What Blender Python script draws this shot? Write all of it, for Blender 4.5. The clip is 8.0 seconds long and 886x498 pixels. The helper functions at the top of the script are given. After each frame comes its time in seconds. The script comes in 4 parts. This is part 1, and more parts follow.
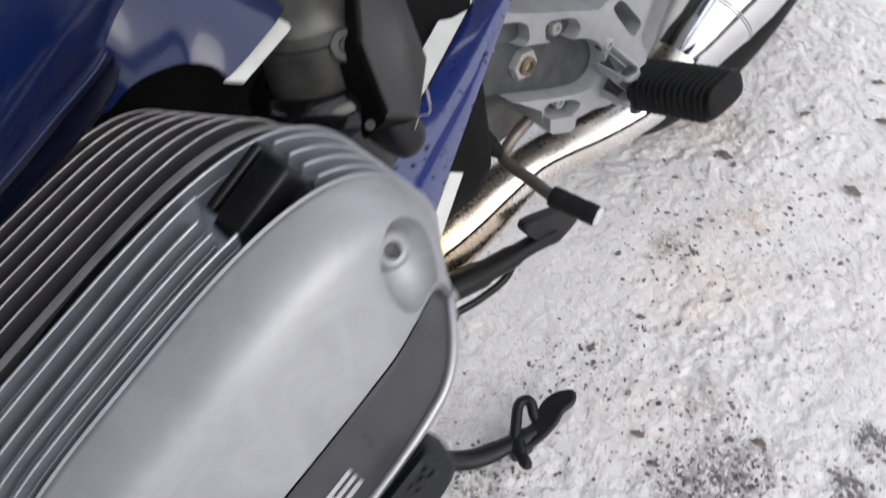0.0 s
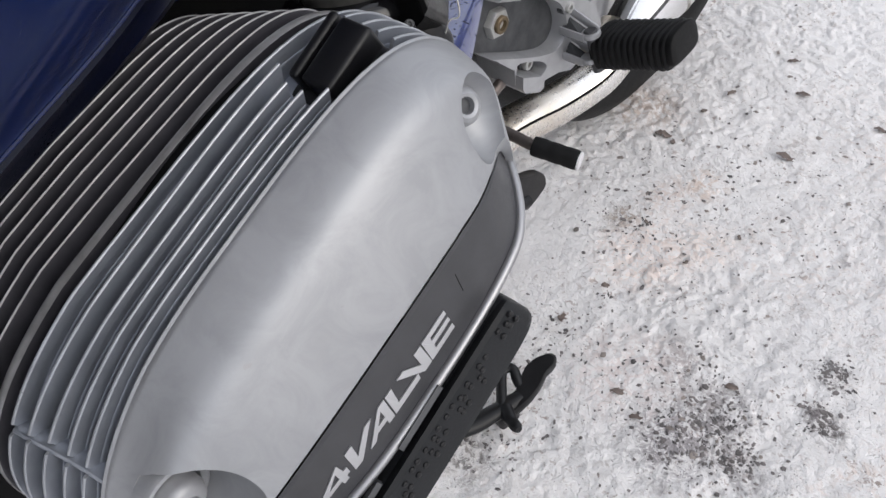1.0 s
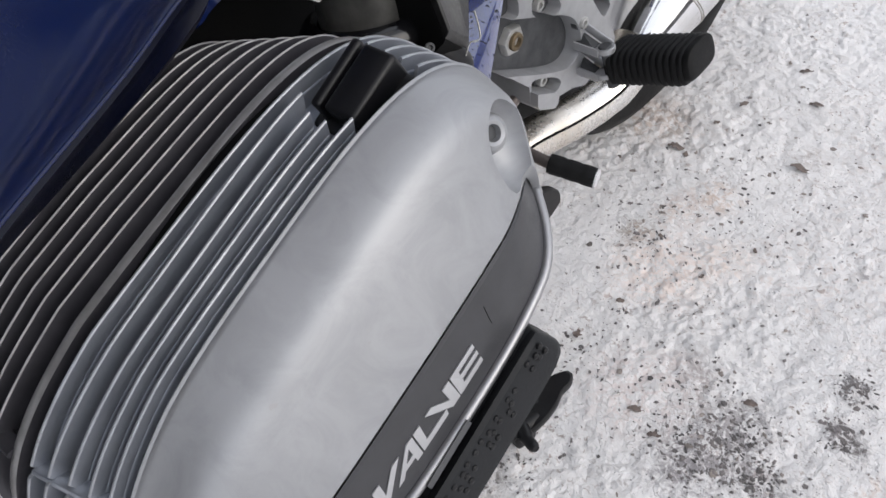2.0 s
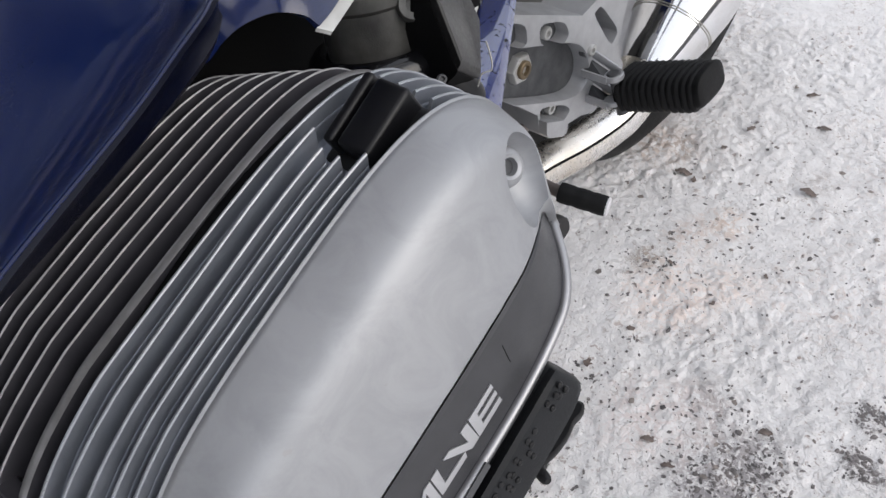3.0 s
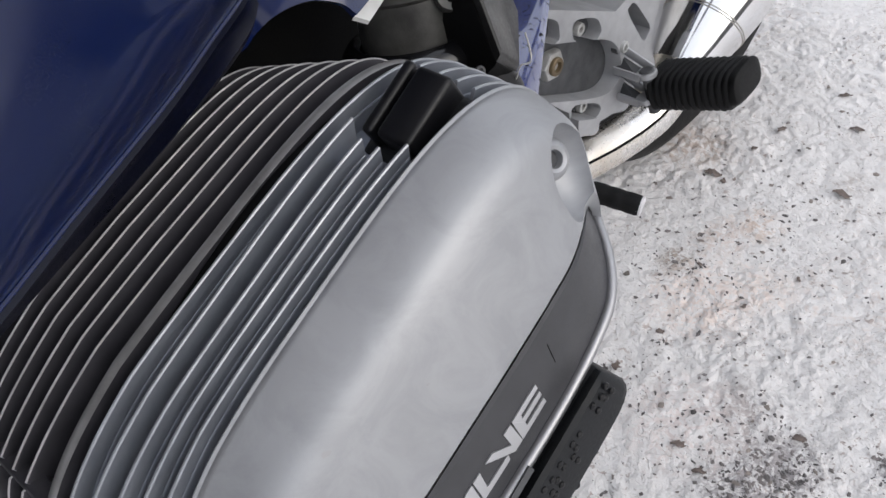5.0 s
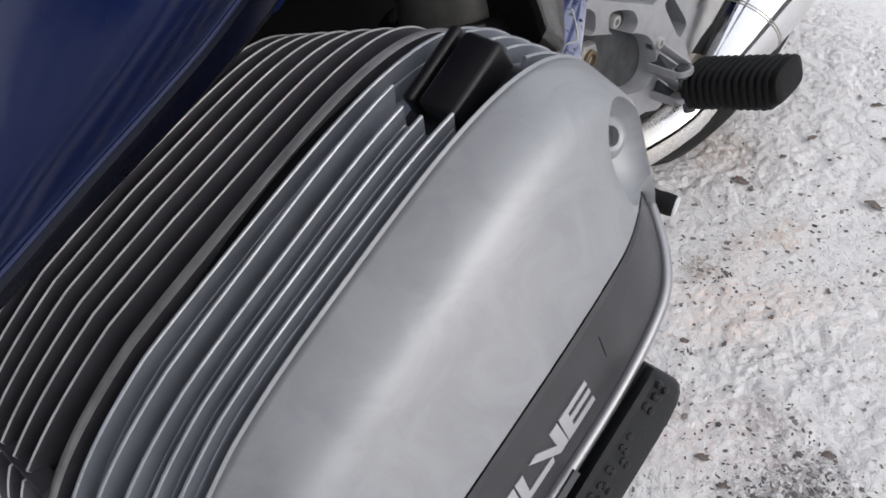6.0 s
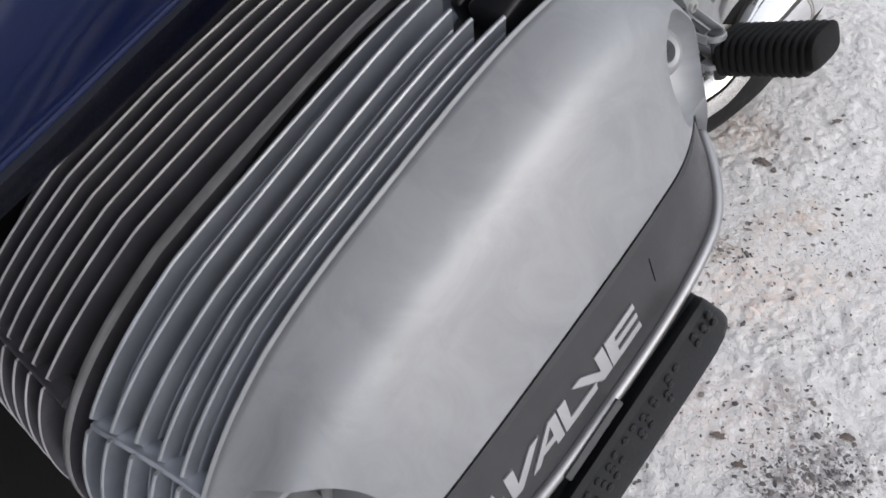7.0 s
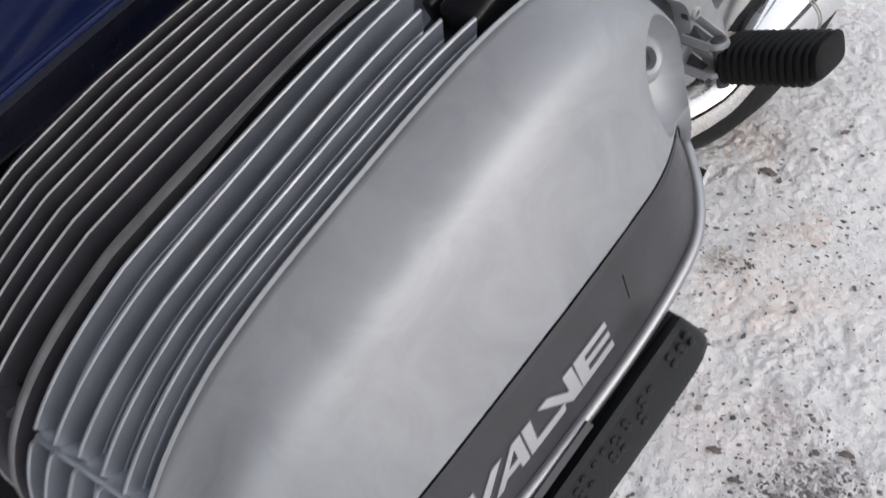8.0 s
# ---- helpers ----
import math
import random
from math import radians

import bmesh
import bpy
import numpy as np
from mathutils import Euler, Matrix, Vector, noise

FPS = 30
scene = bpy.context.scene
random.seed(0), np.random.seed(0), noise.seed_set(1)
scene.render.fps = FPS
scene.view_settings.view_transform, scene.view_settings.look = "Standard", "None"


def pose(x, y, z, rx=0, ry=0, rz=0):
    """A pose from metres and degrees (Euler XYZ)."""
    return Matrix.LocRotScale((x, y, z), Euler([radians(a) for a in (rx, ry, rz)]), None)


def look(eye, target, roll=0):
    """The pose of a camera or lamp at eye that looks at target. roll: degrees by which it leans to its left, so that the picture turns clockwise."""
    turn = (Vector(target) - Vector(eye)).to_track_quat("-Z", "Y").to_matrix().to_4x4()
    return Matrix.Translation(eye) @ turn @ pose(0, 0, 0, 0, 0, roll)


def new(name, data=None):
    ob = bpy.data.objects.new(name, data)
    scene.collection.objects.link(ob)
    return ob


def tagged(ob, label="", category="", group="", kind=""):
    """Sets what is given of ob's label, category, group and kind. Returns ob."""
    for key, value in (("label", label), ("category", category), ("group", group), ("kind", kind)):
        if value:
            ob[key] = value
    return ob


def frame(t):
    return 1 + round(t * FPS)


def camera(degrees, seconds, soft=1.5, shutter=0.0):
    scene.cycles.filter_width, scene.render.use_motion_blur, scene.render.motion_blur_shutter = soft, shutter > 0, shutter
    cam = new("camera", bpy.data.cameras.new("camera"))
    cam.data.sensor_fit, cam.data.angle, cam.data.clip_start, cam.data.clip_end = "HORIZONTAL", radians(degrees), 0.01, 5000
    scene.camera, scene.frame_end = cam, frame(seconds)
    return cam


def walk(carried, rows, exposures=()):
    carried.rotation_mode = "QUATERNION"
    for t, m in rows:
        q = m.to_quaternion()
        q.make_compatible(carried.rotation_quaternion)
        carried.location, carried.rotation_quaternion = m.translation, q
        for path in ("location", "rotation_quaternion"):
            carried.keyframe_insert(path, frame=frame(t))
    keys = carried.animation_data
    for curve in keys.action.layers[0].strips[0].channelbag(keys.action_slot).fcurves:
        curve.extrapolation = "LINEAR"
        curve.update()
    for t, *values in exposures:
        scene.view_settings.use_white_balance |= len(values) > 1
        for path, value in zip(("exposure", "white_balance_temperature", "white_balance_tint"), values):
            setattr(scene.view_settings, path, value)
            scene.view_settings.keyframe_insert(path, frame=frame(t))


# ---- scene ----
cam = camera(53.0, 8.0, shutter=0.5)
PATH = [
    (0, (0.536, 0.091, 0.833), (-0.508, 0.783, -0.726), -12.4),
    (0.3, (0.527, 0.048, 0.819), (-0.462, 0.811, -0.745), -11.1),
    (0.5, (0.535, 0.033, 0.833), (-0.448, 0.837, -0.712), -10.3),
    (1, (0.538, -0.009, 0.809), (-0.418, 0.893, -0.698), -9.3),
    (1.5, (0.532, -0.007, 0.81), (-0.429, 0.89, -0.697), -9.8),
    (3, (0.514, -0.001, 0.806), (-0.489, 0.936, -0.649), -10.6),
    (3.5, (0.513, 0.001, 0.806), (-0.5, 0.925, -0.65), -11.2),
    (4, (0.511, 0.0, 0.804), (-0.512, 0.92, -0.647), -11.8),
    (4.5, (0.508, -0.002, 0.802), (-0.521, 0.915, -0.647), -11.8),
    (6, (0.485, -0.004, 0.773), (-0.577, 0.91, -0.653), -10.5),
    (6.5, (0.477, -0.015, 0.758), (-0.588, 0.899, -0.668), -9.4),
    (7, (0.48, -0.02, 0.748), (-0.585, 0.875, -0.689), -9.1),
    (7.5, (0.489, -0.021, 0.741), (-0.575, 0.858, -0.707), -9.0),
    (8, (0.482, -0.004, 0.74), (-0.601, 0.878, -0.691), -8.5),
]
walk(cam, [(t, look(eye, target, roll)) for t, eye, target, roll in PATH], [(0, 0.08), (0.5, -0.06), (1.0, -0.05), (4.0, -0.1), (8.0, -0.12)])

# ---- light ----
world = bpy.data.worlds.new("overcast_sky")
scene.world = world
world.use_nodes = True
wn = world.node_tree
wn.nodes.clear()
w_out = wn.nodes.new("ShaderNodeOutputWorld")
w_bg = wn.nodes.new("ShaderNodeBackground")
w_sky = wn.nodes.new("ShaderNodeTexSky")
w_sky.sky_type = "NISHITA"
w_sky.sun_disc = False
w_sky.sun_elevation = radians(35)
w_sky.sun_rotation = radians(84)
w_sky.air_density, w_sky.dust_density, w_sky.ozone_density = 1.0, 4.0, 1.0
w_mix = wn.nodes.new("ShaderNodeMix")
w_mix.data_type = "RGBA"
w_mix.inputs["Factor"].default_value = 0.85
w_mix.inputs["B"].default_value = (5.7, 5.9, 6.4, 1)
w_bg.inputs["Strength"].default_value = 0.235
wn.links.new(w_sky.outputs["Color"], w_mix.inputs["A"])
wn.links.new(w_mix.outputs["Result"], w_bg.inputs["Color"])
wn.links.new(w_bg.outputs["Background"], w_out.inputs["Surface"])

sun_data = bpy.data.lights.new("sun", "SUN")
sun_data.energy, sun_data.angle, sun_data.color = 0.9, radians(45), (1.0, 0.98, 0.95)
sun = new("sun", sun_data)
sun.matrix_world = look((0, 0, 3), (-4.2, -0.4, 0))


# ---- materials ----
def material(name, colour, rough=0.5, metal=0.0, spec=0.5, coat=0.0):
    m = bpy.data.materials.new(name)
    m.use_nodes = True
    b = m.node_tree.nodes["Principled BSDF"]
    b.inputs["Base Color"].default_value = (*colour, 1)
    b.inputs["Roughness"].default_value = rough
    b.inputs["Metallic"].default_value = metal
    b.inputs["Specular IOR Level"].default_value = spec
    b.inputs["Coat Weight"].default_value = coat
    return m


def node(m, kind, **values):
    n = m.node_tree.nodes.new(kind)
    for key, value in values.items():
        n.inputs[key.replace("_", " ")].default_value = value
    return n


def wire(m, a, b):
    m.node_tree.links.new(a, b)


def place(m, scale=(1, 1, 1)):
    """Object coordinates, scaled."""
    c = m.node_tree.nodes.new("ShaderNodeTexCoord")
    k = m.node_tree.nodes.new("ShaderNodeMapping")
    k.inputs["Scale"].default_value = scale
    wire(m, c.outputs["Object"], k.inputs["Vector"])
    return k.outputs["Vector"]


def ramp(m, source, stops):
    r = m.node_tree.nodes.new("ShaderNodeValToRGB")
    e = r.color_ramp.elements
    while len(e) < len(stops):
        e.new(0.5)
    for k, (p, c) in enumerate(stops):
        e[k].position = p
        e[k].color = (*c, 1) if len(c) == 3 else c
    wire(m, source, r.inputs["Fac"])
    return r.outputs["Color"]


def noise_of(m, vector, scale, detail=4.0, rough=0.55, distortion=0.0):
    n = node(m, "ShaderNodeTexNoise", Scale=scale, Detail=detail, Roughness=rough, Distortion=distortion)
    wire(m, vector, n.inputs["Vector"])
    return n.outputs["Fac"]


def blend(m, fac, a, b, mode="MIX"):
    x = m.node_tree.nodes.new("ShaderNodeMix")
    x.data_type, x.blend_type = "RGBA", mode
    for key, v in (("Factor", fac), ("A", a), ("B", b)):
        if isinstance(v, (int, float)):
            x.inputs[key].default_value = v
        elif isinstance(v, tuple):
            x.inputs[key].default_value = (*v, 1)
        else:
            wire(m, v, x.inputs[key])
    return x.outputs["Result"]


def relief(m, height, strength, distance):
    bsdf = m.node_tree.nodes["Principled BSDF"]
    b = node(m, "ShaderNodeBump", Strength=strength, Distance=distance)
    wire(m, height, b.inputs["Height"])
    wire(m, b.outputs["Normal"], bsdf.inputs["Normal"])


def worn(name, colour, other, rough, metal=0.0, grain=900.0, patch=35.0, depth=0.0002, spec=0.5, coat=0.0, spread=0.12, stretch=(1, 1, 1)):
    """A surface with patches of another tone, fine grain and uneven gloss."""
    m = material(name, colour, rough, metal, spec, coat)
    b = m.node_tree.nodes["Principled BSDF"]
    v = place(m, stretch)
    big, fine = noise_of(m, v, patch, 5.0, 0.6), noise_of(m, v, grain, 3.0)
    wire(m, ramp(m, big, [(0.35, colour), (0.7, other)]), b.inputs["Base Color"])
    r = blend(m, 0.5, big, fine)
    wire(m, ramp(m, r, [(0.3, (rough - spread,) * 3), (0.7, (rough + spread,) * 3)]), b.inputs["Roughness"])
    if depth:
        relief(m, fine, 0.5, depth)
    return m


M_COVER = worn("silver_painted_casting", (0.46, 0.464, 0.478), (0.36, 0.364, 0.378), 0.46, 0.45, 1400, 22, 0.00005, 0.5, 0.0, 0.04, (1, 0.35, 0.6))
_v = place(M_COVER, (1, 1, 1))
_b = M_COVER.node_tree.nodes["Principled BSDF"]
_c = blend(M_COVER, ramp(M_COVER, noise_of(M_COVER, _v, 38, 6.0, 0.65, 1.0), [(0.42, (0, 0, 0)), (0.62, (1, 1, 1))]), (0.345, 0.35, 0.363), (0.303, 0.308, 0.32))
_c = blend(M_COVER, ramp(M_COVER, noise_of(M_COVER, _v, 190, 2.0, 0.5), [(0.76, (0, 0, 0)), (0.78, (0.5, 0.5, 0.5))]), _c, (0.3, 0.29, 0.285))
wire(M_COVER, _c, _b.inputs["Base Color"])
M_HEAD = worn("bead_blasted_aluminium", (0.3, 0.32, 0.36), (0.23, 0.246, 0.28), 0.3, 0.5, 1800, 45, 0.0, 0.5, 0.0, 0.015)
# barrel flanks darkened to paint in the shade between the fins
M_BARREL = worn("dull_aluminium_darkened", (0.07, 0.068, 0.078), (0.043, 0.042, 0.049), 0.36, 0.5, 1600, 45, 0.0, 0.5, 0.0, 0.06)
# joint and fin edges: lighter colours that paint in the light they catch
M_JOINT = worn("joint_edge_lightened", (0.3, 0.293, 0.295), (0.19, 0.184, 0.184), 0.42, 0.5, 1600, 60, 0.0001)
M_EDGE = worn("head_fin_edge_lightened", (0.38, 0.395, 0.42), (0.28, 0.292, 0.315), 0.36, 0.45, 1600, 80, 0.00005)
M_TIP = worn("barrel_fin_edge_lightened", (0.5, 0.485, 0.495), (0.32, 0.31, 0.32), 0.38, 0.45, 1600, 80, 0.00005)
M_BAND = worn("charcoal_satin_paint", (0.042, 0.042, 0.046), (0.034, 0.034, 0.037), 0.4, 0.0, 1600, 60, 0.00004)
M_LETTER = material("brushed_silver_lettering", (0.5, 0.5, 0.51), 0.38, 0.6)
M_RIM = material("polished_aluminium_edge", (0.36, 0.36, 0.37), 0.38, 0.8)
M_BLACK = worn("black_moulded_plastic", (0.004, 0.004, 0.005), (0.008, 0.008, 0.009), 0.42, 0.0, 900, 50, 0.0001, 0.35)
M_GUARD = worn("charcoal_moulded_plastic", (0.011, 0.0117, 0.013), (0.017, 0.018, 0.02), 0.5, 0.0, 900, 60, 0.0002, 0.22)
M_RUBBER = worn("black_rubber", (0.004, 0.004, 0.0045), (0.008, 0.008, 0.008), 0.6, 0.0, 700, 90, 0.0002, 0.2)
M_ALU = worn("silver_grey_cast_bracket", (0.38, 0.385, 0.395), (0.31, 0.31, 0.32), 0.38, 0.35, 1500, 50, 0.00008)
M_CHROME = worn("chrome_plate", (0.82, 0.82, 0.83), (0.78, 0.77, 0.75), 0.08, 1.0, 300, 30, 0.0, 0.5, 0.0, 0.04)
M_STEEL = worn("zinc_plated_steel", (0.5, 0.49, 0.46), (0.36, 0.33, 0.28), 0.35, 0.9, 1200, 120, 0.00005)
M_BLUE = worn("deep_blue_gloss_paint", (0.0014, 0.0072, 0.05), (0.002, 0.009, 0.058), 0.3, 0.0, 2500, 20, 0.0, 0.2, 1.0, 0.05)
M_BLUE.node_tree.nodes["Principled BSDF"].inputs["Coat Roughness"].default_value = 0.11
# near-black copy of the blue paint: shade put into the colour
M_BLUE_SHADED = worn("blue_paint_in_shade", (0.0005, 0.0012, 0.008), (0.0007, 0.0016, 0.01), 0.34, 0.0, 900, 50, 0.0, 0.25)
M_PALE = worn("pale_grey_panel_edge", (0.62, 0.62, 0.6), (0.52, 0.52, 0.5), 0.5, 0.0, 900, 40, 0.0001)
M_BLOCK = worn("grimy_engine_casting", (0.105, 0.103, 0.096), (0.032, 0.031, 0.03), 0.4, 0.35, 1200, 38, 0.0004)
M_DARK_GREY = worn("dark_grey_metal", (0.075, 0.077, 0.082), (0.042, 0.043, 0.046), 0.5, 0.2, 900, 60, 0.0002)
M_CHIPPED = worn("stone_chipped_blue_paint", (0.003, 0.013, 0.11), (0.004, 0.016, 0.125), 0.16, 0.0, 2500, 20, 0.0, 0.5, 1.0, 0.03)
_v = place(M_CHIPPED, (1, 0.6, 0.6))
_b = M_CHIPPED.node_tree.nodes["Principled BSDF"]
_c = blend(M_CHIPPED, ramp(M_CHIPPED, noise_of(M_CHIPPED, _v, 340, 3.0), [(0.625, (0, 0, 0)), (0.65, (1, 1, 1))]), (0.0035, 0.014, 0.115), (0.012, 0.012, 0.014))
wire(M_CHIPPED, _c, _b.inputs["Base Color"])
_k = ramp(M_CHIPPED, noise_of(M_CHIPPED, _v, 340, 3.0), [(0.625, (1, 1, 1)), (0.65, (0, 0, 0))])
wire(M_CHIPPED, _k, _b.inputs["Coat Weight"])
wire(M_CHIPPED, ramp(M_CHIPPED, _k, [(0.0, (0.8, 0.8, 0.8)), (1.0, (0.2, 0.2, 0.2))]), _b.inputs["Roughness"])
wire(M_CHIPPED, ramp(M_CHIPPED, _k, [(0.0, (0.1, 0.1, 0.1)), (1.0, (0.5, 0.5, 0.5))]), _b.inputs["Specular IOR Level"])
# for black parts, and for voids where shade is put into the colour
M_DARK = worn("black_parts_and_shaded_voids", (0.003, 0.003, 0.0035), (0.006, 0.0058, 0.0055), 0.7, 0.0, 900, 40, 0.0001, 0.1)


# ---- mesh tools ----
def part(name, bm, mat, parent=None, label="", smooth=True, sharp=35):
    me = bpy.data.meshes.new(name)
    bmesh.ops.recalc_face_normals(bm, faces=bm.faces)
    for f in bm.faces:
        f.smooth = smooth
    if smooth:
        for e in bm.edges:
            e.smooth = not (len(e.link_faces) == 2 and e.calc_face_angle(0) > radians(sharp))
    bm.to_mesh(me)
    bm.free()
    me.materials.append(mat)
    ob = new(name, me)
    if parent is not None:
        ob.parent = parent
    if label:
        tagged(ob, label)
    return ob


def loft(bm, rings, cap=True, closed=True):
    rows = [[bm.verts.new(p) for p in ring] for ring in rings]
    n = len(rows[0])
    for a, b in zip(rows, rows[1:]):
        for k in range(n if closed else n - 1):
            j = (k + 1) % n
            bm.faces.new((a[k], a[j], b[j], b[k]))
    if cap and closed:
        bm.faces.new(rows[0][::-1])
        bm.faces.new(rows[-1])
    return rows


def sheet(bm, rows, thick):
    """A sheet through rows of points, given a thickness."""
    vs = loft(bm, rows, cap=False, closed=False)
    bmesh.ops.recalc_face_normals(bm, faces=bm.faces)
    bm.normal_update()
    geom = bmesh.ops.solidify(bm, geom=bm.faces[:], thickness=thick)
    return vs, geom


def spline(points, steps):
    """A smooth way through the points."""
    ps = [Vector(p) for p in points]
    ps = [2 * ps[0] - ps[1], *ps, 2 * ps[-1] - ps[-2]]
    out = []
    for k in range(1, len(ps) - 2):
        a, b, c, d = ps[k - 1 : k + 3]
        for s in range(steps):
            t = s / steps
            out.append(0.5 * (2 * b + (c - a) * t + (2 * a - 5 * b + 4 * c - d) * t * t + (3 * b - a - 3 * c + d) * t**3))
    return out + [ps[-2]]


def tube(bm, points, radius, sides=16, flat=1.0, up=(0, 0, 1), cap=True):
    """A round or oval bar along the points; radius is one number or one for each point."""
    ps = [Vector(p) for p in points]
    radii = radius if isinstance(radius, (list, tuple)) else [radius] * len(ps)
    rings = []
    for k, p in enumerate(ps):
        d = (ps[min(k + 1, len(ps) - 1)] - ps[max(k - 1, 0)]).normalized()
        s = d.cross(Vector(up)).normalized()
        u = s.cross(d)
        rings.append([p + radii[k] * (math.cos(a) * s + flat * math.sin(a) * u) for a in [2 * math.pi * i / sides for i in range(sides)]])
    loft(bm, rings, cap)


def slab(bm, outline, axis, depth):
    """A closed outline of points pushed along axis by depth."""
    a = Vector(axis) * depth
    loft(bm, [[Vector(p) for p in outline], [Vector(p) + a for p in outline]])


def brick(bm, centre, size, turn=(0, 0, 0), bevel=0.0):
    m = pose(*centre, *turn) @ Matrix.Diagonal((*size, 1))
    made = bmesh.ops.create_cube(bm, size=1, matrix=m)
    if bevel:
        edges = {e for v in made["verts"] for e in v.link_edges}
        bmesh.ops.bevel(bm, geom=list(edges), offset=bevel, segments=3, affect="EDGES", profile=0.5)


def disc(bm, centre, axis, profile, sides=32):
    """A turned shape: profile holds (along, radius) pairs."""
    c, d = Vector(centre), Vector(axis).normalized()
    s = d.orthogonal().normalized()
    u = d.cross(s)
    loft(bm, [[c + d * z + r * (math.cos(a) * s + math.sin(a) * u) for a in [2 * math.pi * i / sides for i in range(sides)]] for z, r in profile])


def carve(ob, bm):
    """Cuts the closed shape bm out of ob."""
    me = bpy.data.meshes.new("cutter")
    bmesh.ops.recalc_face_normals(bm, faces=bm.faces)
    bm.to_mesh(me)
    bm.free()
    tool = new("cutter", me)
    mod = ob.modifiers.new("carve", "BOOLEAN")
    mod.operation, mod.solver, mod.object = "DIFFERENCE", "EXACT", tool
    bpy.context.view_layer.update()
    graph = bpy.context.evaluated_depsgraph_get()
    done = bpy.data.meshes.new_from_object(ob.evaluated_get(graph))
    old = ob.data
    ob.modifiers.clear()
    ob.data = done
    bpy.data.objects.remove(tool)
    bpy.data.meshes.remove(me)
    bpy.data.meshes.remove(old)
    b = bmesh.new()
    b.from_mesh(done)
    for f in b.faces:
        f.smooth = True
    for e in b.edges:
        e.smooth = not (len(e.link_faces) == 2 and e.calc_face_angle(0) > radians(35))
    b.to_mesh(done)
    b.free()


# ---- ground ----
def steps(lo, hi, fine_lo, fine_hi, d, grow=1.35):
    mid = list(np.arange(fine_lo, fine_hi + d / 2, d))
    out, s, x = [], d, fine_hi
    while x < hi:
        s *= grow
        x += s
        out.append(x)
    low, s, x = [], d, fine_lo
    while x > lo:
        s *= grow
        x -= s
        low.append(x)
    return low[::-1] + mid + out


def shelf(t):
    """Flat treads with short, steep rises between them."""
    k = math.floor(t)
    f = min(1.0, max(0.0, (t - k - 0.72) / 0.28))
    return k + f * f * (3 - 2 * f)


def snow_height(x, y):
    p = Vector((x, y, 0))
    h = 0.006 * noise.noise(p * 4.5) + 0.002 * noise.noise(p * 17)
    crust = max(0.0, min(1.0, 0.5 + 1.6 * noise.noise(p * 5 + Vector((31, 4, 0)))))
    warp = p + 0.014 * Vector((noise.noise(p * 32), noise.noise(p * 32 + Vector((5, 5, 5))), 0))
    plates = shelf(2.6 * noise.noise(warp * 24 + Vector((3, 9, 2)))) * 0.0016 + shelf(2.2 * noise.noise(warp * 55 + Vector((1, 2, 7)))) * 0.0013
    lump = max(0.0, noise.noise(warp * 62 + Vector((7, 3, 0))))
    chip = max(0.0, noise.noise(warp * 130 + Vector((1, 8, 0))) - 0.1)
    h += (0.35 + 0.65 * crust) * plates + crust * (0.003 * lump + 0.0055 * chip) + 0.0007 * noise.noise(p * 95)
    return h - 0.004


def stain(m, v, centre, radius, ragged):
    """A soft-edged, ragged round mask on the ground."""
    d = m.node_tree.nodes.new("ShaderNodeVectorMath")
    d.operation = "DISTANCE"
    wire(m, v, d.inputs[0])
    d.inputs[1].default_value = centre
    a = m.node_tree.nodes.new("ShaderNodeMath")
    a.operation = "MULTIPLY_ADD"
    wire(m, ragged, a.inputs[0])
    a.inputs[1].default_value = radius * 2.2
    wire(m, d.outputs["Value"], a.inputs[2])
    r = m.node_tree.nodes.new("ShaderNodeMapRange")
    r.inputs["From Min"].default_value, r.inputs["From Max"].default_value = radius * 1.5, radius * 2.3
    r.inputs["To Min"].default_value, r.inputs["To Max"].default_value = 1.0, 0.0
    wire(m, a.outputs["Value"], r.inputs["Value"])
    return r.outputs["Result"]


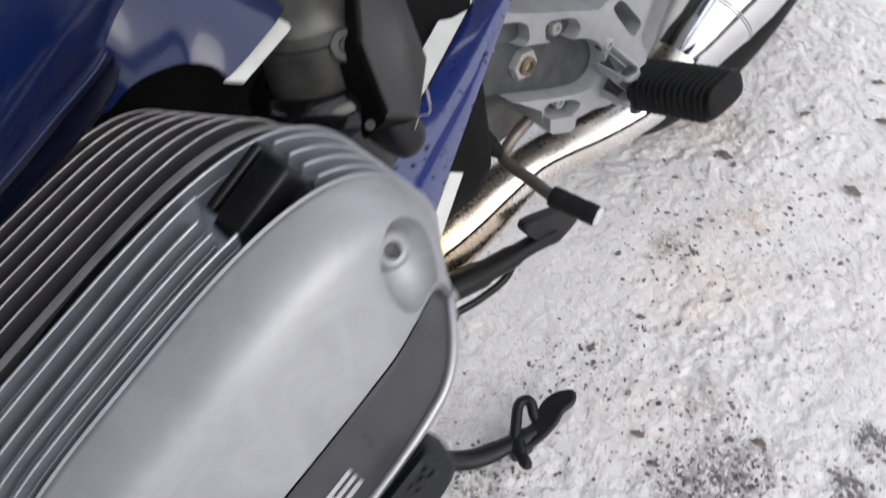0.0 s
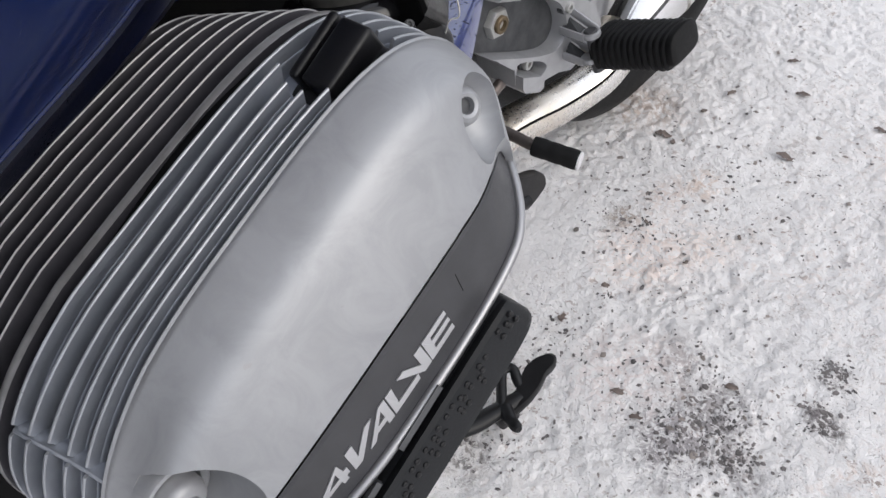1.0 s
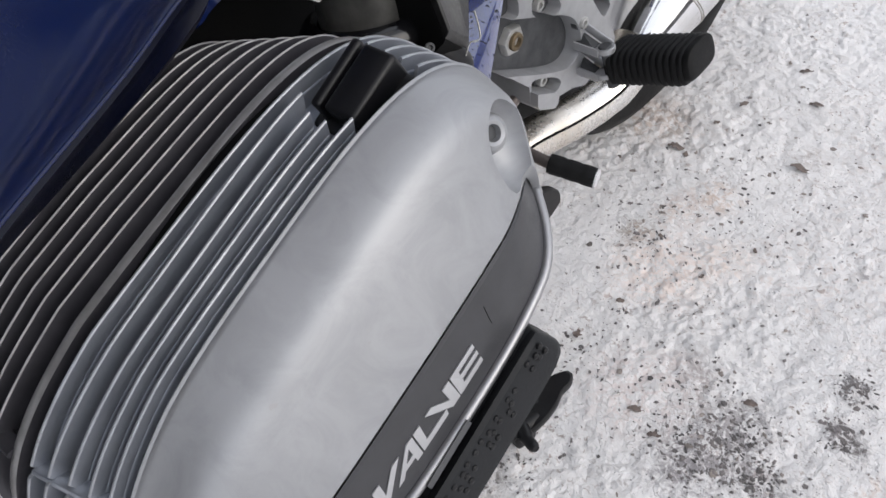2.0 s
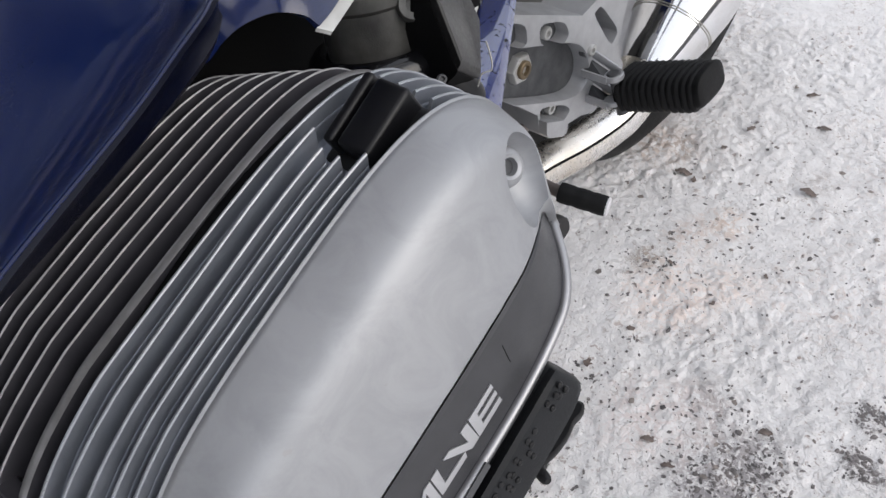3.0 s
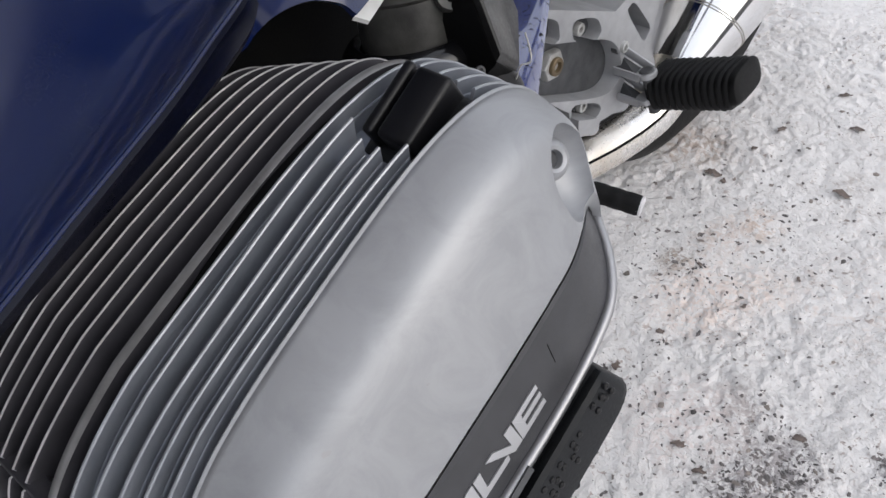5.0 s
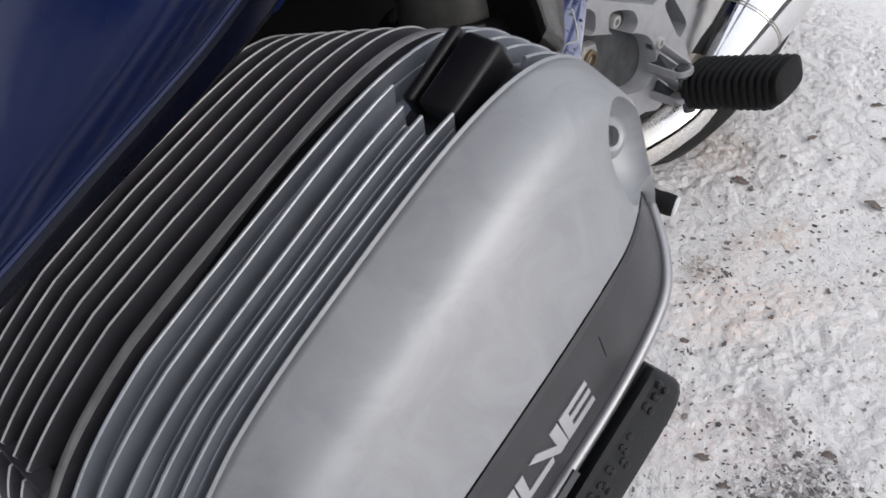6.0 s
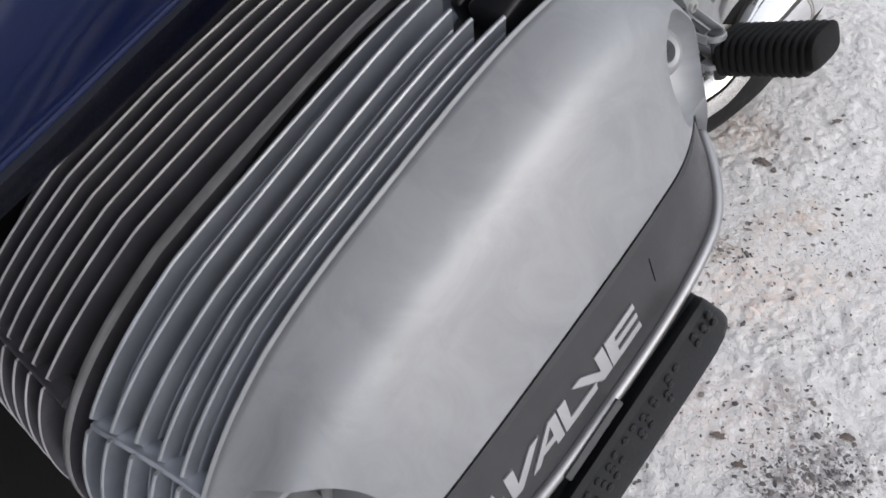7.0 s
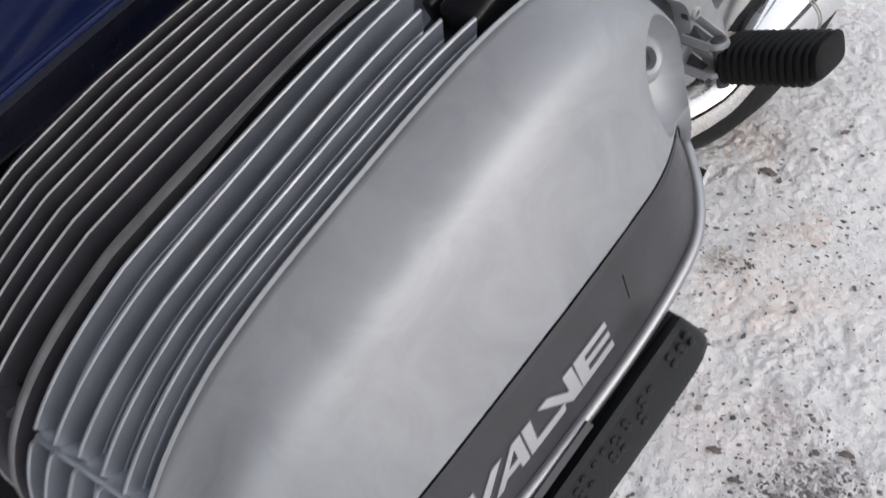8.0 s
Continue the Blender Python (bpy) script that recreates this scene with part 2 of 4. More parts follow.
def build_ground():
    xs = steps(-300, 300, -0.08, 0.62, 0.0021)
    ys = steps(-300, 300, 0.24, 1.2, 0.0023)
    verts = []
    for y in ys:
        for x in xs:
            near = abs(x) < 3 and abs(y) < 4
            verts.append((x, y, snow_height(x, y) if near else -0.005))
    nx = len(xs)
    faces = [(j * nx + i, j * nx + i + 1, (j + 1) * nx + i + 1, (j + 1) * nx + i) for j in range(len(ys) - 1) for i in range(nx - 1)]
    me = bpy.data.meshes.new("ground")
    me.from_pydata(verts, [], faces)
    me.polygons.foreach_set("use_smooth", [True] * len(faces))
    m = material("trodden_snow", (0.8, 0.8, 0.82), 0.7)
    b = m.node_tree.nodes["Principled BSDF"]
    v = place(m)
    big, mid = noise_of(m, v, 3.4, 5, 0.6), noise_of(m, v, 24, 6, 0.7, 0.6)
    fine, tiny = noise_of(m, v, 110, 6, 0.75, 0.4), noise_of(m, v, 420, 4, 0.7)
    wet = noise_of(m, v, 7.5, 4, 0.6)
    snow = blend(m, ramp(m, mid, [(0.38, (0, 0, 0)), (0.68, (1, 1, 1))]), (0.73, 0.713, 0.706), (0.66, 0.642, 0.634))
    # thin grey lines painted to mimic the shade along flake edges
    edge = ramp(m, noise_of(m, v, 75, 4, 0.6, 0.4), [(0.47, (0, 0, 0)), (0.5, (0.22, 0.22, 0.22)), (0.53, (0, 0, 0))])
    edge = blend(m, 1.0, edge, ramp(m, mid, [(0.45, (0, 0, 0)), (0.58, (1, 1, 1))]), "MULTIPLY")
    snow = blend(m, edge, snow, (0.5, 0.48, 0.48))
    tan = ramp(m, big, [(0.46, (0, 0, 0)), (0.64, (1, 1, 1))])
    flecks = ramp(m, fine, [(0.5, (0.0, 0.0, 0.0)), (0.66, (0.8, 0.8, 0.8))])
    col = blend(m, blend(m, 1.0, tan, flecks, "MULTIPLY"), snow, (0.6, 0.5, 0.45))
    grit = ramp(m, tiny, [(0.58, (0, 0, 0)), (0.63, (1, 1, 1))])
    sooty = blend(m, 1.0, ramp(m, wet, [(0.5, (0, 0, 0)), (0.66, (1, 1, 1))]), grit, "MULTIPLY")
    sooty = blend(m, 1.0, ramp(m, mid, [(0.42, (0.1, 0.1, 0.1)), (0.6, (1, 1, 1))]), sooty, "MULTIPLY")
    col = blend(m, sooty, col, (0.2, 0.185, 0.18))
    chips = ramp(m, noise_of(m, v, 150, 3, 0.6, 0.9), [(0.6, (0, 0, 0)), (0.64, (0.95, 0.95, 0.95))])
    icy = ramp(m, noise_of(m, v, 60, 5, 0.65, 0.5), [(0.55, (0, 0, 0)), (0.61, (0.8, 0.8, 0.8))])
    icy = blend(m, 1.0, icy, ramp(m, noise_of(m, v, 9, 4, 0.6), [(0.4, (0.1, 0.1, 0.1)), (0.6, (1, 1, 1))]), "MULTIPLY")
    col = blend(m, icy, col, (0.62, 0.596, 0.588))
    chips = blend(m, 1.0, chips, ramp(m, noise_of(m, v, 13, 3, 0.6), [(0.42, (0.08, 0.08, 0.08)), (0.6, (1, 1, 1))]), "MULTIPLY")
    col = blend(m, chips, col, (0.4, 0.345, 0.32))
    dots = ramp(m, noise_of(m, v, 260, 2.0, 0.5), [(0.72, (0, 0, 0)), (0.75, (1, 1, 1))])
    col = blend(m, dots, col, (0.11, 0.095, 0.09))
    for centre, radius, tone in (
        ((0.176, 0.64, 0), 0.026, (0.33, 0.28, 0.24)),
        ((0.225, 0.742, 0), 0.03, (0.6, 0.5, 0.44)),
        ((0.09, 0.83, 0), 0.05, (0.5, 0.42, 0.37)),
        ((0.2, 0.7, 0), 0.035, (0.62, 0.54, 0.5)),
        ((0.375, 0.415, 0), 0.055, (0.3, 0.28, 0.285)),
        ((0.395, 0.462, 0), 0.045, (0.33, 0.31, 0.31)),
        ((0.328, 0.49, 0), 0.04, (0.42, 0.38, 0.37)),
        ((0.29, 0.45, 0), 0.06, (0.66, 0.59, 0.57)),
        ((0.226, 0.605, 0), 0.06, (0.72, 0.62, 0.57)),
        ((0.275, 0.657, 0), 0.035, (0.74, 0.65, 0.6)),
        ((0.46, 0.573, 0), 0.018, (0.2, 0.19, 0.19)),
        ((0.488, 0.51, 0), 0.022, (0.24, 0.225, 0.22)),
        ((0.466, 0.575, 0), 0.014, (0.16, 0.15, 0.15)),
        ((0.475, 0.52, 0), 0.018, (0.22, 0.2, 0.2)),
        ((0.432, 0.432, 0), 0.018, (0.24, 0.21, 0.21)),
        ((0.45, 0.418, 0), 0.022, (0.4, 0.38, 0.38)),
        ((0.22, 0.278, 0), 0.03, (0.28, 0.26, 0.25)),
        ((0.415, 0.727, 0), 0.012, (0.3, 0.28, 0.28)),
        ((0.29, 0.87, 0), 0.022, (0.48, 0.44, 0.42)),
    ):
        mask = stain(m, v, centre, radius, fine)
        col = blend(m, blend(m, 1.0, mask, ramp(m, noise_of(m, v, 95, 6, 0.75, 0.8), [(0.47, (0.1,) * 3), (0.53, (1.0,) * 3)]), "MULTIPLY"), col, tone)
    wire(m, col, b.inputs["Base Color"])
    flakes = ramp(m, noise_of(m, v, 27, 4, 0.55, 0.4), [(0.3 + 0.04 * n, (0.125 * (n // 2 + (n % 2)),) * 3) for n in range(12)])
    scales = ramp(m, noise_of(m, v, 64, 3, 0.55, 0.3), [(0.36, (0, 0, 0)), (0.4, (0.35, 0.35, 0.35)), (0.48, (0.35, 0.35, 0.35)), (0.51, (0.7, 0.7, 0.7)), (0.59, (0.7, 0.7, 0.7)), (0.62, (1, 1, 1))])
    crusty = blend(m, 0.4, flakes, scales)
    relief(m, blend(m, 0.14, blend(m, 0.62, mid, crusty), fine), 1.0, 0.0085)
    me.materials.append(m)
    tagged(new("ground", me), "trodden white snow with tan dirt stains", "ground", kind="structure")


def crumbs(name, label, category, count, sizes, mat, seed, spots, flat=0.6):
    """Many loose bits lying on the snow, thickest round the spots (x, y, spread, share)."""
    rng = random.Random(seed)
    verts, faces = [], []
    for _ in range(count):
        pick = rng.random()
        for x0, y0, spread, share in spots:
            pick -= share
            if pick < 0:
                break
        x, y = rng.gauss(x0, spread), rng.gauss(y0, spread)
        s = sizes[0] + (sizes[1] - sizes[0]) * rng.random() ** 3
        z = snow_height(x, y) + 0.25 * s * flat
        turn = rng.random() * 6.3
        base = len(verts)
        ring = 5
        lx, ly = rng.uniform(0.8, 1.5), rng.uniform(0.45, 0.95)
        for level, (h, k) in enumerate(((-0.6, 0.75), (0.15, 1.0), (0.7, 0.5))):
            for i in range(ring):
                a = 2 * math.pi * i / ring
                r = k * s * rng.uniform(0.45, 1.35)
                px, py = r * lx * math.cos(a), r * ly * math.sin(a)
                verts.append((x + px * math.cos(turn) - py * math.sin(turn), y + px * math.sin(turn) + py * math.cos(turn), z + h * s * flat))
        for level in range(2):
            for i in range(ring):
                j = (i + 1) % ring
                a, b = base + level * ring, base + (level + 1) * ring
                faces.append((a + i, a + j, b + j, b + i))
        faces.append(tuple(base + 2 * ring + i for i in range(ring)))
    me = bpy.data.meshes.new(name)
    me.from_pydata(verts, [], faces)
    me.materials.append(mat)
    tagged(new(name, me), label, category, kind="stuff")


M_GRIT = worn("dark_road_grit", (0.07, 0.065, 0.065), (0.24, 0.215, 0.21), 0.8, 0.0, 900, 25, 0.0)
M_LEAF = worn("dead_leaf_brown", (0.09, 0.07, 0.062), (0.22, 0.175, 0.155), 0.75, 0.0, 500, 60, 0.0)

build_ground()
crumbs("grit", "dark grit and bark bits scattered on the snow", "grit", 3000, (0.0003, 0.0032), M_GRIT, 5,
       [(0.385, 0.42, 0.024, 0.16), (0.393, 0.465, 0.02, 0.1), (0.35, 0.45, 0.04, 0.08), (0.435, 0.43, 0.012, 0.06), (0.475, 0.52, 0.012, 0.06), (0.466, 0.575, 0.01, 0.05), (0.22, 0.3, 0.025, 0.08), (0.2, 0.45, 0.03, 0.05), (0.18, 0.64, 0.03, 0.08), (0.24, 0.75, 0.06, 0.08), (0.3, 0.85, 0.13, 0.06), (0.35, 0.6, 0.18, 0.05), (0.32, 0.5, 0.07, 0.09)], 0.4)
crumbs("bark_chip", "flat grey-brown bark and leaf chips pressed into the snow", "debris", 260, (0.0008, 0.0055), worn("grey_brown_bark", (0.13, 0.115, 0.105), (0.36, 0.31, 0.28), 0.8, 0.0, 900, 25, 0.0), 21,
       [(0.39, 0.43, 0.05, 0.2), (0.24, 0.72, 0.09, 0.2), (0.3, 0.85, 0.16, 0.3), (0.38, 0.6, 0.18, 0.3)], 0.16)


def leaf_bit(x, y, long, wide, turn, curl):
    rng = random.Random(int(x * 1e5 + y * 1e3))
    bm = bmesh.new()
    rows = []
    for k in range(9):
        t = k / 8
        w = wide * (0.25 + math.sin(math.pi * (0.06 + 0.9 * t)) ** 1.2) * rng.uniform(0.6, 1.15)
        shift = wide * rng.uniform(-0.2, 0.2)
        rows.append([((t - 0.5) * long, s * w + shift, curl * (s * s) * rng.uniform(0.8, 2.4) + curl * 0.6 * math.sin(4 * t + turn) + 0.0008) for s in (-0.5, -0.2, 0.15, 0.5)])
    sheet(bm, rows, 0.0004)
    ob = part("leaf_fragment", bm, M_LEAF, None, "", True, 60)
    ob.matrix_world = pose(x, y, snow_height(x, y) + 0.0008, rng.uniform(-14, 14), rng.uniform(-14, 14), turn * 57)
    tagged(ob, "small brown dead leaf fragment lying on snow", "leaf", "leaf fragments on the snow")


for bit in ((0.137, 0.795, 0.022, 0.011, 0.3, 0.003), (0.155, 0.788, 0.01, 0.006, 2.0, 0.002), (0.285, 0.838, 0.026, 0.009, 0.2, 0.003), (0.17, 0.915, 0.018, 0.006, 1.3, 0.002),
            (0.213, 0.54, 0.01, 0.005, 0.7, 0.002), (0.39, 0.5, 0.014, 0.007, 0.4, 0.002), (0.3, 0.43, 0.018, 0.006, 0.6, 0.002), (0.33, 0.415, 0.014, 0.005, 0.3, 0.002),
            (0.2, 0.65, 0.007, 0.004, 0.5, 0.001), (0.25, 0.96, 0.02, 0.007, 0.1, 0.002), (0.21, 1.02, 0.018, 0.006, 0.4, 0.002), (0.36, 0.95, 0.02, 0.006, 0.2, 0.002),
            (0.16, 0.86, 0.009, 0.005, 1.0, 0.002), (0.3, 0.69, 0.009, 0.004, 2.2, 0.001), (0.27, 0.62, 0.008, 0.004, 1.2, 0.001), (0.198, 0.475, 0.012, 0.008, 1.9, 0.003)):
    leaf_bit(*bit)

# ---- motorcycle ----
bike = tagged(new("motorcycle"), "blue touring motorcycle with finned silver cylinder, standing on snow", "motorcycle")
bike.empty_display_size = 0.1

TILT_HEAD = radians(24)
V0, W0 = 0.308, 0.4075
HA, HB = 0.127, 0.0955


def head(x, v, w):
    """A place in the cylinder's frame: x outward, v rearward and up along the head, w across it."""
    return Vector((x, v * math.cos(TILT_HEAD) - w * math.sin(TILT_HEAD), v * math.sin(TILT_HEAD) + w * math.cos(TILT_HEAD)))


def oval(a, b, count, power=3.2, rear=3.2):
    out = []
    for k in range(count):
        t = 2 * math.pi * k / count
        c, s = math.cos(t), math.sin(t)
        n = rear if c > 0 else power
        r = (abs(c) ** n + abs(s) ** n) ** (-1 / n)
        p, q = a * r * c, b * r * s
        if p > 0 and q < 0.02:  # the rear end runs forward towards the bottom
            f = min(1.0, (0.02 - q) / 0.08)
            p *= 1 - 0.32 * f * f * (3 - 2 * f)
        out.append((p, q))
    return out


def fin(core, x, half, mat, edge, shape, inset, slots, short=1.0, ledge=0.0):
    """One cooling fin. shape: half length, half height, front and rear fullness, and how far the top falls towards the rear;
    slots: (from, to, depth) stretches of its upper edge that are cut away; ledge: depth of a small step on its outer face."""
    a, b, front, rear, fall = shape
    outer, inner = oval(a, b, 480, front, rear), oval(a - inset, b - inset, 480, front, rear)
    rings = []
    steps_out = [(-half, 0.0005), (-0.45 * half, 0.0), (0.45 * half, 0.0), (half, 0.0005)]
    if ledge:
        steps_out += [(half, ledge), (half + 0.0003, ledge + 0.0003), (half + 0.0005, ledge + 0.001)]
    for dx, cut in steps_out:
        ring = []
        for (p, q), (pi, qi) in zip(outer, inner):
            k = cut / inset
            for lo, hi, deep in slots:
                if q > 0 and lo < p < hi:
                    k = max(k, deep / inset)
            pk, qk = p + (pi - p) * k, q + (qi - q) * k
            if qk > 0:
                qk *= 1 - fall * max(0.0, pk + 0.04)
            if pk < -0.095:  # the front end is blunt
                pk = -0.095 - 0.65 * (-0.095 - pk) if a > 0.13 else pk
            ring.append(head(x + dx, V0 + (pk * short if pk > 0 else pk), W0 + qk))
        rings.append(ring)
    bm = bmesh.new()
    loft(bm, rings)
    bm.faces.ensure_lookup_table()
    # edge bands take the lighter material as a painted highlight
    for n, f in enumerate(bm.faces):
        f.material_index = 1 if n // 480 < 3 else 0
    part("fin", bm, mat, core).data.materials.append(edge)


def core_of(name, label, mat, lo, hi, inset, rear, short=1.0):
    bm = bmesh.new()
    loft(bm, [[head(x, V0 + (p * s if p > 0 else p), W0 + q) for p, q in oval(HA - inset, HB - inset, 96, 3.2, rear)] for x, s in ((lo, short), (hi, 1.0))])
    return part(name, bm, mat, bike, label)


CORNER = (-0.0955, -0.0928, 0.0026)
BARREL = (0.1425, 0.0966, 3.2, 5.0, 1.22)
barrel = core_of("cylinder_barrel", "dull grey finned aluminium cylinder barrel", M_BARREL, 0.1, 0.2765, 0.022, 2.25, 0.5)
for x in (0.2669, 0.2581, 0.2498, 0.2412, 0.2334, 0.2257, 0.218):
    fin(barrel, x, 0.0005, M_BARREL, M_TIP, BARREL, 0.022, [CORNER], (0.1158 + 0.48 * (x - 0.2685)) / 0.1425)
fin(barrel, 0.2789, 0.0022, M_BARREL, M_JOINT, (0.127, 0.0965, 3.4, 4.0, 1.05), 0.022, [], 0.95)

headpart = core_of("cylinder_head", "silver-grey finned aluminium cylinder head", M_HEAD, 0.2855, 0.333, 0.019, 3.2, 1.0)
TIPS = [(0.2875, -0.0945, 0.0826, 3.2), (0.2978, -0.0925, 0.083, 3.2), (0.3072, -0.0907, 0.0822, 3.0), (0.3155, -0.0895, 0.08, 2.72), (0.3232, -0.0889, 0.0773, 2.5)]
for k, (x, p, q, front) in enumerate(TIPS):
    slots = [(p - 0.0008, p + 0.0016, 0.0026)] + ([((0.0752, 0.069, 0.0706, 0.0752)[k - 1], 0.107, 0.0175)] if k else [])
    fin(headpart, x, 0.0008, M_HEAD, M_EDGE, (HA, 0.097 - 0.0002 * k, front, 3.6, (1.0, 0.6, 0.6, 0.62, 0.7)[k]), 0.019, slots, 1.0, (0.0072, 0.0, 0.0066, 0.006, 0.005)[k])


def web(line, mat, owner):
    """A thin bar that ties the fins together at the front corner, a little below their edges."""
    bm = bmesh.new()
    outline = ((-0.001, -0.0014), (-0.0005, -0.0004), (0.0006, 0.0002), (0.003, -0.0008), (0.006, -0.004), (0.006, -0.014), (0.0, -0.014))
    loft(bm, [[head(x, V0 + p + a, W0 + q + b) for a, b in outline] for x, p, q in line])
    part("web", bm, mat, owner)


web([(x, p + 0.0004, q - 0.0002) for x, p, q, front in TIPS] + [(0.3315, -0.088, 0.075)], M_HEAD, headpart)
web([(x, -0.0942, 0.0868) for x in (0.2, 0.235, 0.2775)], M_BARREL, barrel)
# short dividers at the rear edge
bm = bmesh.new()
loft(bm, [[head(x, V0 + a, W0 + b) for a, b in ((0.098, 0.06), (0.112, 0.055), (0.119, 0.046), (0.1, 0.04))] for x in (0.2885, 0.331)])
part("web", bm, M_HEAD, headpart)

# black filler ring: shade painted into the gap between barrel and head
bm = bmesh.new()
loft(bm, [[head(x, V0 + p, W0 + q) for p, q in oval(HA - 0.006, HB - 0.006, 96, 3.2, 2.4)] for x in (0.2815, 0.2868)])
part("gap_shade_ring", bm, M_DARK, bike, "black ring that paints in the shade between barrel and head")

# valve cover
RINGS = [  # x, half length, half height, how far the ends bend inward, slope along the cover
    (0.3300, 0.1258, 0.0947, 0.0, 0.0),
    (0.3303, 0.1265, 0.0955, 0.0, 0.0),
    (0.3309, 0.1268, 0.0958, 0.0, 0.0),
    (0.3315, 0.1265, 0.0954, 0.0, 0.0),
    (0.3319, 0.1262, 0.0951, 0.0, 0.0),
    (0.3326, 0.1262, 0.0951, 0.0, 0.0),
    (0.3331, 0.1263, 0.0952, 0.0, 0.0),
    (0.3345, 0.1260, 0.0947, 0.0, 0.0),
    (0.3380, 0.1250, 0.0932, 0.0, 0.0),
    (0.3430, 0.1240, 0.0905, 0.0, 0.002),
    (0.3480, 0.1232, 0.0881, 0.0003, 0.006),
    (0.3525, 0.1222, 0.0855, 0.0008, 0.012),
    (0.3560, 0.1211, 0.0829, 0.0018, 0.018),
    (0.3590, 0.1196, 0.0794, 0.0032, 0.026),
    (0.3640, 0.1168, 0.0720, 0.0055, 0.037),
    (0.3710, 0.1126, 0.0604, 0.008, 0.052),
    (0.3770, 0.1085, 0.0508, 0.0108, 0.065),
    (0.3795, 0.1065, 0.0456, 0.012, 0.07),
    (0.3796, 0.1048, 0.044, 0.012, 0.07),
    (0.3812, 0.1042, 0.0432, 0.013, 0.07),
    (0.3838, 0.1022, 0.0372, 0.015, 0.07),
    (0.3862, 0.1000, 0.0295, 0.017, 0.07),
    (0.3882, 0.0978, 0.0200, 0.0185, 0.07),
    (0.3893, 0.0962, 0.0115, 0.0195, 0.07),
]
BAND = 18


def on_ring(ring, p, q):
    x, a, b, bend, slope = ring
    x -= bend * min(1.0, abs(p / a)) ** 3
    tuck = max(0.0, min(1.0, (0.045 - q) / 0.035)) * max(0.0, min(1.0, (ring[0] - 0.334) / 0.02))
    if p > 0:  # the rear end is drawn in towards the bottom
        p *= 1 - 0.1 * tuck * max(0.0, min(1.0, (a - 0.0962) / 0.014))
        wrap = max(0.0, min(1.0, (ring[0] - 0.371) / 0.0085))  # the band curls round the rear end
        p *= 1 + wrap * ((0.1085 - 0.25 * (ring[0] - 0.3795)) / a - 1)
        curl = max(0.0, (p - 0.066) / 0.037) ** 2
        x -= wrap * curl * (0.0105 + 0.55 * max(0.0, ring[0] - 0.3795))
        q += 0.9 * curl * max(0.0, ring[0] - 0.3795)
    if q > 0:  # the seam falls a little towards the rear
        q *= 1 - 0.6 * max(0.0, min(1.0, (0.36 - ring[0]) / 0.024)) * max(0.0, p + 0.045)
    if q < 0:  # the cover falls away below its widest line
        k = -q / b
        fall = max(0.0, min(1.0, (ring[0] - 0.334) / 0.03))
        x -= 0.05 * k * fall
        p *= 1 - 0.22 * k * fall
    return head(x, V0 + p, W0 + q - slope * p)


def cover_ring(ring, count=160):
    full = max(0.0, min(1.0, (ring[0] - 0.338) / 0.033))
    return [on_ring(ring, p, q) for p, q in oval(ring[1], ring[2], count, 2.35 + 0.85 * full, 3.8 - 0.8 * full)]


def band_place(v, s, lift=0.0):
    """A place on the charcoal band: s runs from its top edge (0) to the bright rim (1)."""
    k = BAND + 1 + s * (len(RINGS) - BAND - 2)
    i = min(int(k), len(RINGS) - 2)
    f = k - i
    ring = tuple(a + (b - a) * f for a, b in zip(RINGS[i], RINGS[i + 1]))
    p = v - V0
    q = ring[2] * max(0.0, 1 - abs(p / ring[1]) ** 3.2) ** (1 / 3.2)
    return on_ring(ring, p, q) + lift * (head(0.92, 0, 0.38) - head(0, 0, 0)).normalized()


bm = bmesh.new()
loft(bm, [cover_ring(r) for r in RINGS[:BAND]])
cover = part("valve_cover", bm, M_COVER, bike, "satin silver valve cover with bolt pockets", sharp=50)
POCKETS = ((0.2295, 0.4685, 0.0185, 0.343),)
for v, w, r, floor in POCKETS:
    bm = bmesh.new()
    disc(bm, head(floor, v, w), (1, 0, 0), [(0, r - 0.004), (0.0015, r - 0.0012), (0.006, r), (0.016, r + 0.001), (0.022, r + 0.0012), (0.04, r + 0.0015)], 48)
    carve(cover, bm)
bm = bmesh.new()
d = (head(0.5, -0.45, -0.74) - head(0, 0, 0)).normalized()
n = head(0.84, 0.35, 0.4) - head(0, 0, 0)
n = (n - d * n.dot(d)).normalized()
turn = Matrix((n, d.cross(n), d)).transposed().to_4x4()
bmesh.ops.create_uvsphere(bm, u_segments=48, v_segments=28, radius=1.0, matrix=Matrix.Translation(head(0.3635, 0.4106, 0.4494)) @ turn @ Matrix.Diagonal((0.0162, 0.0148, 0.0195, 1)))
carve(cover, bm)
